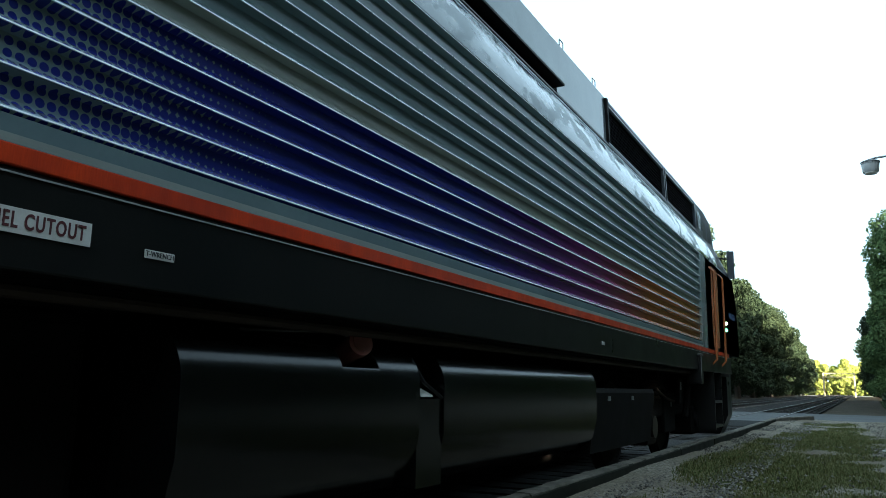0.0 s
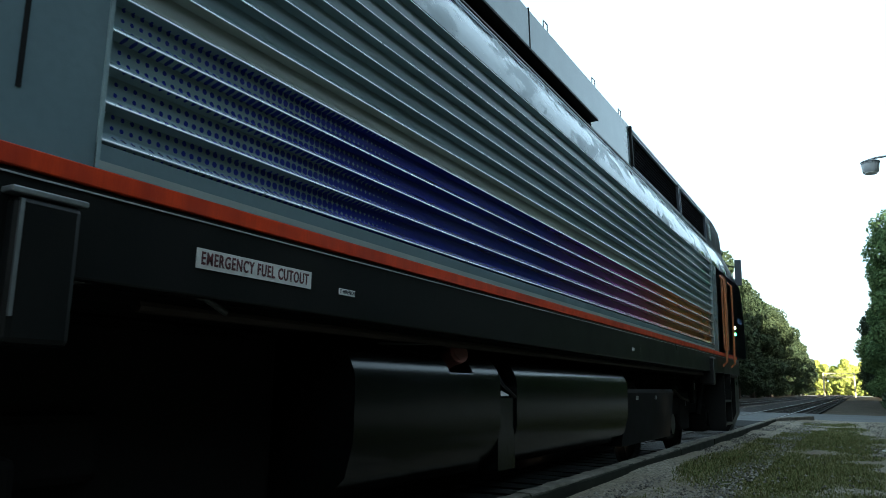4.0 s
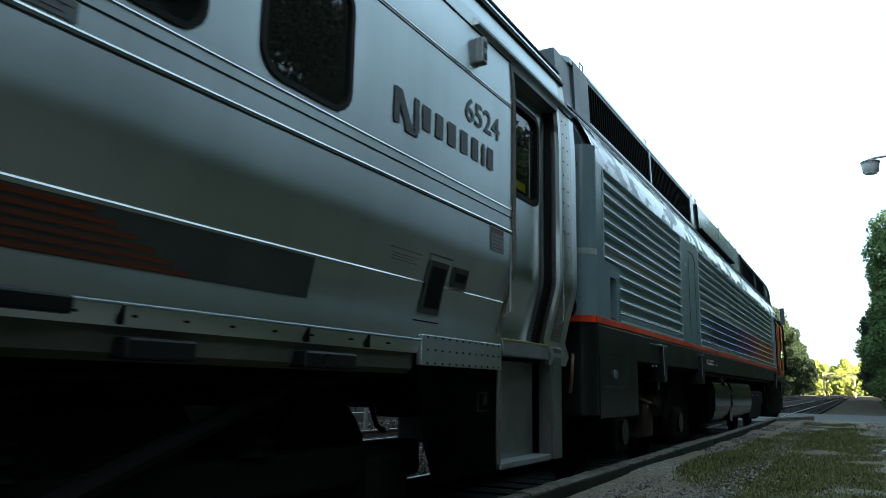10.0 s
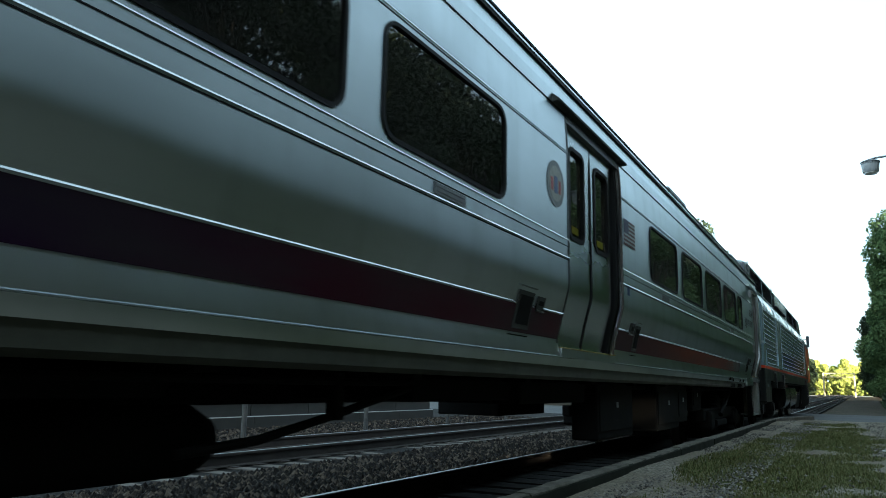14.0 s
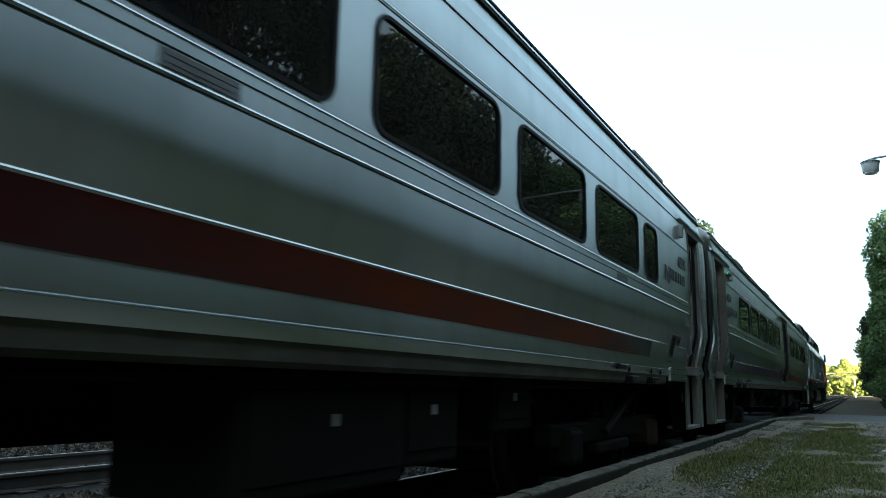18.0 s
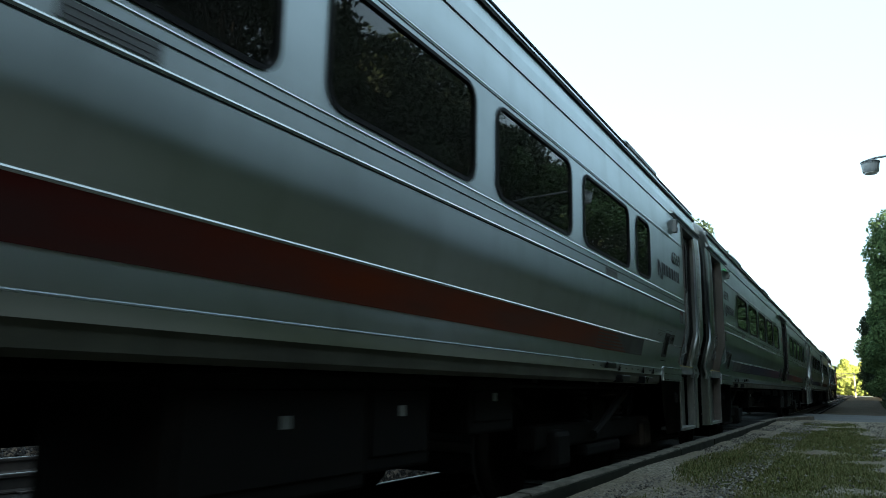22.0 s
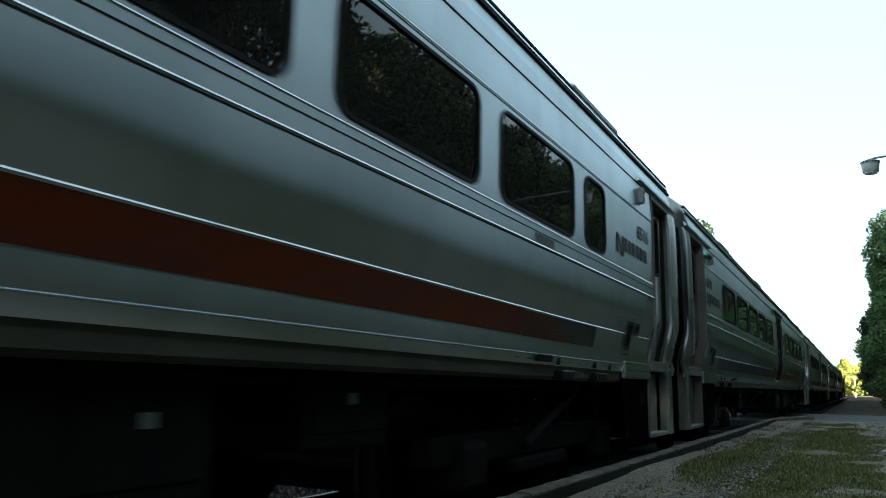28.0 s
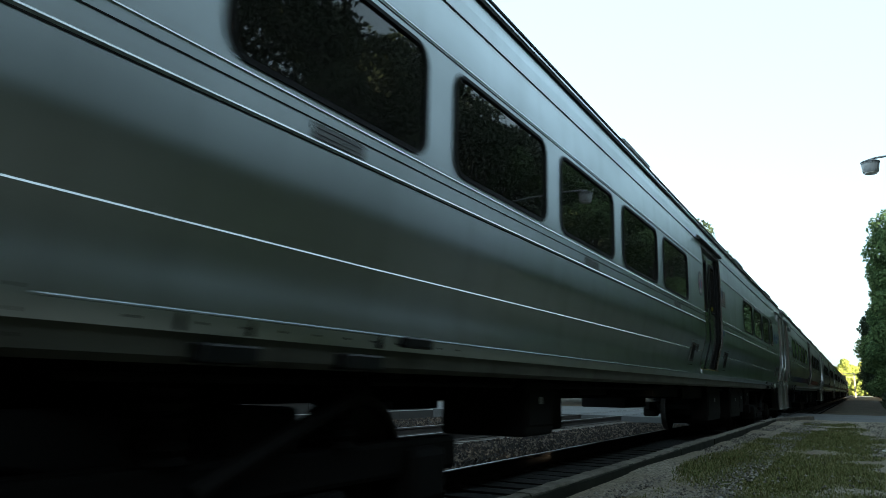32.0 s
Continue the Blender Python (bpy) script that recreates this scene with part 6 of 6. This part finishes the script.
        part("tank_strap", put(pipe([(1.37, -1.865, 1.17), (1.47, -1.86, 1.10), (1.53, -1.82, 0.98), (1.545, -1.66, 0.905)], 0.010)), BLACK, root)
        bm = bmesh.new()
        rod(bm, (1.25, -2.27, 1.06), (1.44, -2.31, 1.145), 0.056, 18)
        rod(bm, (1.44, -2.31, 1.145), (1.48, -2.33, 1.158), 0.062, 18)
        rod(bm, (1.48, -2.33, 1.158), (1.486, -2.332, 1.160), 0.045, 18)
        part("filler_cap", put(bm), RED_OXIDE, root, "red-brown fuel filler cap")
        part("vent_hose", put(pipe([(1.36, -3.0, 1.175), (1.42, -2.8, 1.180), (1.44, -2.6, 1.192), (1.44, -2.48, 1.196), (1.44, -2.38, 1.186)], 0.006)), GALV, root)
        part("air_reservoir", put(boxes((0.3, 1.15, -4.9, -3.5, 0.22, 1.2), bev=0.05)), UNDER, root, "black air reservoir")
        b = part("battery_box", put(lofted([(1.50, 0.97), (1.52, 0.93), (1.46, 0.42), (0.5, 0.42), (0.5, 0.97)], 1.12, 3.25)), UNDER, root, "black battery box")
        part("latch", put(boxes((1.50, 1.525, 1.5, 1.56, 0.86, 0.90))), STEEL_DULL, b)
        part("latch", put(boxes((1.50, 1.525, 2.3, 2.36, 0.86, 0.90))), STEEL_DULL, b)
        # cab side: upright below, sloping in above like the rest of the roof
        part("cab_side", put(cab_plate(((1.565, 6.3, 9.55), (1.85, 6.3, 9.60), (2.55, 6.3, 9.42), (2.92, 6.3, 9.12)), 0.006, 0.045)), CAB_GREY, root, "grey cab side")
        part("cab_upper_side", put(cab_plate(((2.92, 7.45, 9.12), (3.2, 7.45, 9.11), (3.54, 7.45, 9.06), (3.8, 7.45, 8.97), (3.95, 7.45, 8.85), (4.04, 7.45, 8.3)), 0.0, 0.05)), HOOD_DARK, root, "dark upper cab side")
        for ya, yb in ((7.98, 8.36), (8.44, 8.84)):
            part("cab_window", put(cab_plate(((3.0, ya, yb), (3.54, ya, yb), (3.84, ya, yb - 0.02)), 0.008, 0.01)), BLACK, root, "dark cab side window")
        lv = part("cab_louvre", put(cab_plate(((3.60, 7.55, 7.86), (3.92, 7.55, 7.86)), 0.012, 0.02)), GREY_TOP, root, "small grey louvred panel")
        for k in range(5):
            part("slat", put(cab_plate(((3.635 + 0.055 * k, 7.58, 7.83), (3.66 + 0.055 * k, 7.58, 7.83)), 0.022, 0.01)), GREY_PAINT, lv)
        d = part("cab_door", put(slab(round_rect(6.80, 7.36, 1.62, 2.86, 0.06), 1.60, 1.616)), CAB_ORANGE, root, "orange-brown cab door")
        for y in (6.66, 7.52):
            part("handrail", put(pipe([(1.60, y, 1.35), (1.67, y, 1.42), (1.67, y, 2.75), (1.60, y, 2.82)], 0.018)), CAB_ORANGE, root, "orange handrail")
        mr = part("mirror", put(boxes((1.56, 1.68, 8.94, 8.99, 2.94, 3.44), bev=0.012)), HOOD_DARK, root, "dark side mirror")
        # red strip paints the lens's colour fringe along the mirror's edge
        part("mirror_back", put(boxes((1.565, 1.675, 8.991, 9.01, 2.96, 3.42), bev=0.006)), worn("mirror_red", (0.22, 0.02, 0.012), (0.14, 0.014, 0.01), 0.4, 6), mr, "red strip for a lens colour fringe")
        part("mirror_arm", put(pipe([(1.45, 8.8, 3.3), (1.60, 9.0, 3.3)], 0.015)), BLACK, root)
        for z, m_ in ((2.06, CLEAR_LIGHT), (1.95, GREEN_LIGHT)):
            bm = bmesh.new()
            rod(bm, (1.60, 8.0, z), (1.64, 7.96, z), 0.026, 14)
            part("marker_light", put(bm), m_, root, "small lit marker lamp")
        each("cab_step", BLACK, root, (1.25, 1.60, 6.75, 7.4, 0.42, 0.46), (1.25, 1.60, 6.75, 7.4, 0.78, 0.82), sg=sg, label="black step below the cab door")
        each("step_side", BLACK, root, (1.25, 1.60, 6.72, 6.75, 0.40, 1.24), (1.25, 1.60, 7.4, 7.43, 0.40, 1.24), sg=sg)
        part("cab_number", put(boxes((1.6065, 1.609, 8.55, 9.2, 2.20, 2.30))), BLUE_INK, root, "blue lettering bar on the nose")
        for yc in (-6.4, 5.4):
            t = part("truck", put(boxes((1.02, 1.20, yc - 1.95, yc + 1.95, 0.62, 0.86), bev=0.035)), UNDER, root, "grimy black truck frame")
            each("pedestal", UNDER, t, (0.95, 1.22, yc - 0.35, yc + 0.35, 0.40, 0.95), (0.95, 1.30, yc - 1.62, yc - 1.14, 0.32, 0.74), (0.95, 1.30, yc + 1.14, yc + 1.62, 0.32, 0.74), bev=0.035, sg=sg)
            for dy in (-1.38, 1.38):
                spring(t, sg * 1.16, yc + dy * 0.55, 0.86, 6, 0.12)
                bm = bmesh.new()
                rod(bm, (1.30, yc + dy, 0.53), (1.34, yc + dy, 0.53), 0.13, 18)
                part("axle_cap", put(bm), BLACK, t)
            part("brake_hose", put(pipe([(1.25, yc - 0.9, 0.98), (1.28, yc - 0.5, 0.86), (1.28, yc + 0.1, 0.80), (1.25, yc + 0.5, 0.78)], 0.018)), RUST, t)
            part("damper", put(pipe([(1.32, yc + 0.5, 0.6), (1.36, yc + 0.7, 1.15)], 0.045)), UNDER, t)
            part("label_plate", put(boxes((1.222, 1.226, yc + 0.05, yc + 0.10, 0.74, 0.83))), STEEL_DULL, t)
            part("hanger", put(boxes((1.30, 1.36, yc - 0.02, yc + 0.16, 0.78, 1.10), bev=0.01)), UNDER, t)
            part("label_plate", put(boxes((1.361, 1.364, yc + 0.04, yc + 0.11, 0.97, 1.07))), SIGN_GREY, t)
    # wheels
    for yc in (-6.4, 5.4):
        t = part("bolster", boxes((-0.5, 0.5, yc - 1.7, yc + 1.7, 0.45, 0.6)), UNDER, root)
        for dy in (-1.38, 1.38):
            wheelset(t, yc + dy, 0.53)
    # writing on the sill
    p = part("notice_plate", boxes((1.612, 1.615, -4.485, -3.88, 1.335, 1.402)), SIGN_WHITE, root, "white notice with maroon words")
    lettering("wording", "EMERGENCY FUEL CUTOUT", 0.060, MAROON_INK, p, on_side(1.6165, -4.1825, 1.3675), "maroon words", wide=0.665, bold=0.0012, space=1.16)
    p = part("notice_plate", boxes((1.612, 1.615, -3.69, -3.575, 1.336, 1.362)), SIGN_WHITE, root, "small white notice")
    lettering("wording", "T-WRENCH", 0.023, DARK_INK, p, on_side(1.6165, -3.6325, 1.349), "dark words", wide=0.9)
    part("notice_plate", boxes((1.612, 1.614, 1.02, 1.10, 1.33, 1.36)), SIGN_WHITE, root)
    # rear end with rounded corners
    rr = 0.13
    outl = [(1.612, -9.55)]
    outl += [(1.612 - rr + rr * math.cos(radians(a_)), -9.55 - rr * math.sin(radians(a_))) for a_ in range(10, 91, 10)]
    outl += [(-x, y) for x, y in outl[::-1]]

    def rear(z0, z1, grow=0.0):
        bm_ = bmesh.new()
        a_ = [bm_.verts.new((x + grow * (1 if x > 0 else -1), y - grow, z0)) for x, y in outl]
        b_ = [bm_.verts.new((x + grow * (1 if x > 0 else -1), y - grow, z1)) for x, y in outl]
        for i in range(len(outl) - 1):
            bm_.faces.new((a_[i], a_[i + 1], b_[i + 1], b_[i]))
        bm_.faces.new(a_)
        bm_.faces.new(b_[::-1])
        return bm_
    part("rear_end", rear(1.565, 3.05), GREY_PAINT, root, "rounded grey rear end", smooth=True)
    part("rear_band", rear(2.085, 2.135, 0.003), PALE_BAND, root, "pale band round the rear")
    part("rear_line", rear(1.51, 1.565, 0.008), ORANGE, root, "orange-red line")
    part("rear_sill", rear(0.75, 1.508, -0.004), BLACK, root, "black rear sill")
    bm = bmesh.new()
    loft(bm, [(1.54, 3.05), (1.31, 3.53), (1.28, 4.0), (-1.28, 4.0), (-1.31, 3.53), (-1.54, 3.05)], -9.66, -9.2, False)
    v = [bm.verts.new((x, -9.66, z)) for x, z in [(1.54, 3.05), (1.31, 3.53), (1.28, 4.0), (-1.28, 4.0), (-1.31, 3.53), (-1.54, 3.05)]]
    bm.faces.new(v)
    part("rear_hood", bm, HOOD_DARK, root, "grey upper rear hood")
    for z, r_, m_ in ((1.862, 0.088, TANK_BLACK), (1.640, 0.112, TANK_BLACK)):
        def turned(prof):
            bm_, k_ = bmesh.new(), 28
            rows = [[bm_.verts.new((1.36 + q * r_ * math.cos(2 * math.pi * i / k_), -9.675 - d, z + q * r_ * math.sin(2 * math.pi * i / k_))) for i in range(k_)] for q, d in prof]
            for a_, b_ in zip(rows, rows[1:]):
                for i in range(k_):
                    bm_.faces.new((a_[i], a_[(i + 1) % k_], b_[(i + 1) % k_], b_[i]))
            return bm_
        l_ = part("rear_lamp", turned([(1.0, 0), (1.03, 0.02), (1.0, 0.04), (0.92, 0.05), (0.82, 0.045), (0.74, 0.03), (0.70, 0.006)]), m_, root, "round rear lamp with a glossy black rim", smooth=True)
        part("reflector", turned([(0.72, 0.02), (0.5, 0.010), (0.2, 0.006), (0.01, 0.005)]), STEEL_BRIGHT if z < 1.8 else SIGN_GREY, l_, smooth=True)
    lettering("fleet_number", "17", 0.27, DARK_INK, root, Matrix.Translation((1.36, -9.684, 2.77)) @ Matrix(((1, 0, 0, 0), (0, 0, -1, 0), (0, 1, 0, 0), (0, 0, 0, 1))), "dark fleet number", bold=0.006)
    def bend(p0, p1, p2, r_):
        return pipe([tuple((1 - s_) ** 2 * a_ + 2 * s_ * (1 - s_) * b_ + s_ * s_ * c_ for a_, b_, c_ in zip(p0, p1, p2)) for s_ in (i / 8 for i in range(9))], r_)
    part("hose", bend((1.43, -9.68, 1.24), (1.47, -9.80, 1.10), (1.42, -9.72, 0.93), 0.014), HOSE_TAN, root, "tan brake hose")
    part("hose", bend((0.98, -9.68, 1.02), (1.12, -9.84, 1.0), (1.20, -9.78, 0.84), 0.013), HOSE_TAN, root, "tan brake hose")
    part("hose", bend((0.86, -9.68, 1.06), (0.80, -9.86, 0.92), (0.92, -9.80, 0.78), 0.02), RUBBER, root, "black brake hose")
    bm = bmesh.new()
    rod(bm, (1.10, -9.68, 1.16), (1.06, -9.80, 1.135), 0.075, 18)
    part("cable_socket", bm, HOSE_TAN, root, "round tan cable socket")
    # yellow rod stands for a reflection on the rear end
    part("yellow_cable", bend((0.92, -9.69, 2.26), (1.02, -9.70, 2.22), (1.12, -9.69, 2.11), 0.016), YELLOW_REFLECTION, root, "short yellow rod for a reflection")
    part("coupler", boxes((-0.14, 0.14, -10.25, -9.6, 0.70, 1.0), bev=0.03), UNDER, root)
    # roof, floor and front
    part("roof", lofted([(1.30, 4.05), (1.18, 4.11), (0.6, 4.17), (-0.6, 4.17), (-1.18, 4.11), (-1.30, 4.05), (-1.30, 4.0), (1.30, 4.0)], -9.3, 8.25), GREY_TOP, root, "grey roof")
    part("core", boxes((-1.50, 1.50, -9.5, 9.0, 1.2, 3.0), (-1.18, 1.18, -9.2, 7.0, 3.0, 4.0)), UNDER, root, "inner body")
    bm = bmesh.new()
    loft(bm, [(9.55, 1.565), (9.60, 1.85), (9.42, 2.55), (9.12, 2.92), (9.11, 3.2), (9.06, 3.54), (8.97, 3.8), (8.85, 3.95), (8.3, 4.04), (7.2, 4.045)], -1.58, 1.58)
    for v in bm.verts:
        v.co.x, v.co.y = v.co.y, v.co.x
        if v.co.z > 2.93:
            v.co.x *= (cab_x(v.co.z) - 0.01) / 1.58
    part("nose", bm, GREY_PAINT, root, "sloping grey nose")
    part("windscreen", boxes((-1.3, 1.3, 8.86, 8.93, 3.02, 3.5)), GLASS, root)
    part("pilot", lofted([(1.45, 1.5), (1.45, 0.55), (1.3, 0.22), (-1.3, 0.22), (-1.45, 0.55), (-1.45, 1.5)], 9.0, 9.5), BLACK, root, "black pilot plate")
    part("under_frame", boxes((-0.5, 0.5, -9.4, 9.0, 0.85, 1.25)), UNDER, root)
    return root


locomotive = make_locomotive()
set_lengths(locomotive.children_recursive, [(-10.4, -10.45), (-6.0, -6.05), (-5.49, -5.53), (-4.86, -4.845), (-4.485, -4.44), (-3.5, -3.47), (0.0, 0.02), (6.0, 6.0), (10.0, 10.0)])


# ---- what moves ----
def motions():
    times = [0.5 * k for k in range(65)]
    for v in (locomotive, *coaches):
        x, y, z = v.location
        walk(v, [(t, pose(x, y + rolled(t), z)) for t in times])
    # wheels turn with the way rolled, a sixth of a turn or so from key to key
    turns = {}
    for r in WHEEL_MESH:
        ts, last = [0.0], 0.0
        for f in range(1, 961):
            t = f / 30
            if rolled(t) - last > r * 0.95 or f == 960:
                ts.append(t)
                last = rolled(t)
        turns[r] = [(t, -math.degrees(rolled(t) / r)) for t in ts]
    for v in (locomotive, *coaches):
        for o in v.children_recursive:
            if o.name.split(".")[0] == "wheelset":
                x, y, z = o.location
                r = 0.53 if abs(z - 0.53) < 0.01 else 0.457
                walk(o, [(t, pose(x, y, z, a_)) for t, a_ in turns[r]])


motions()
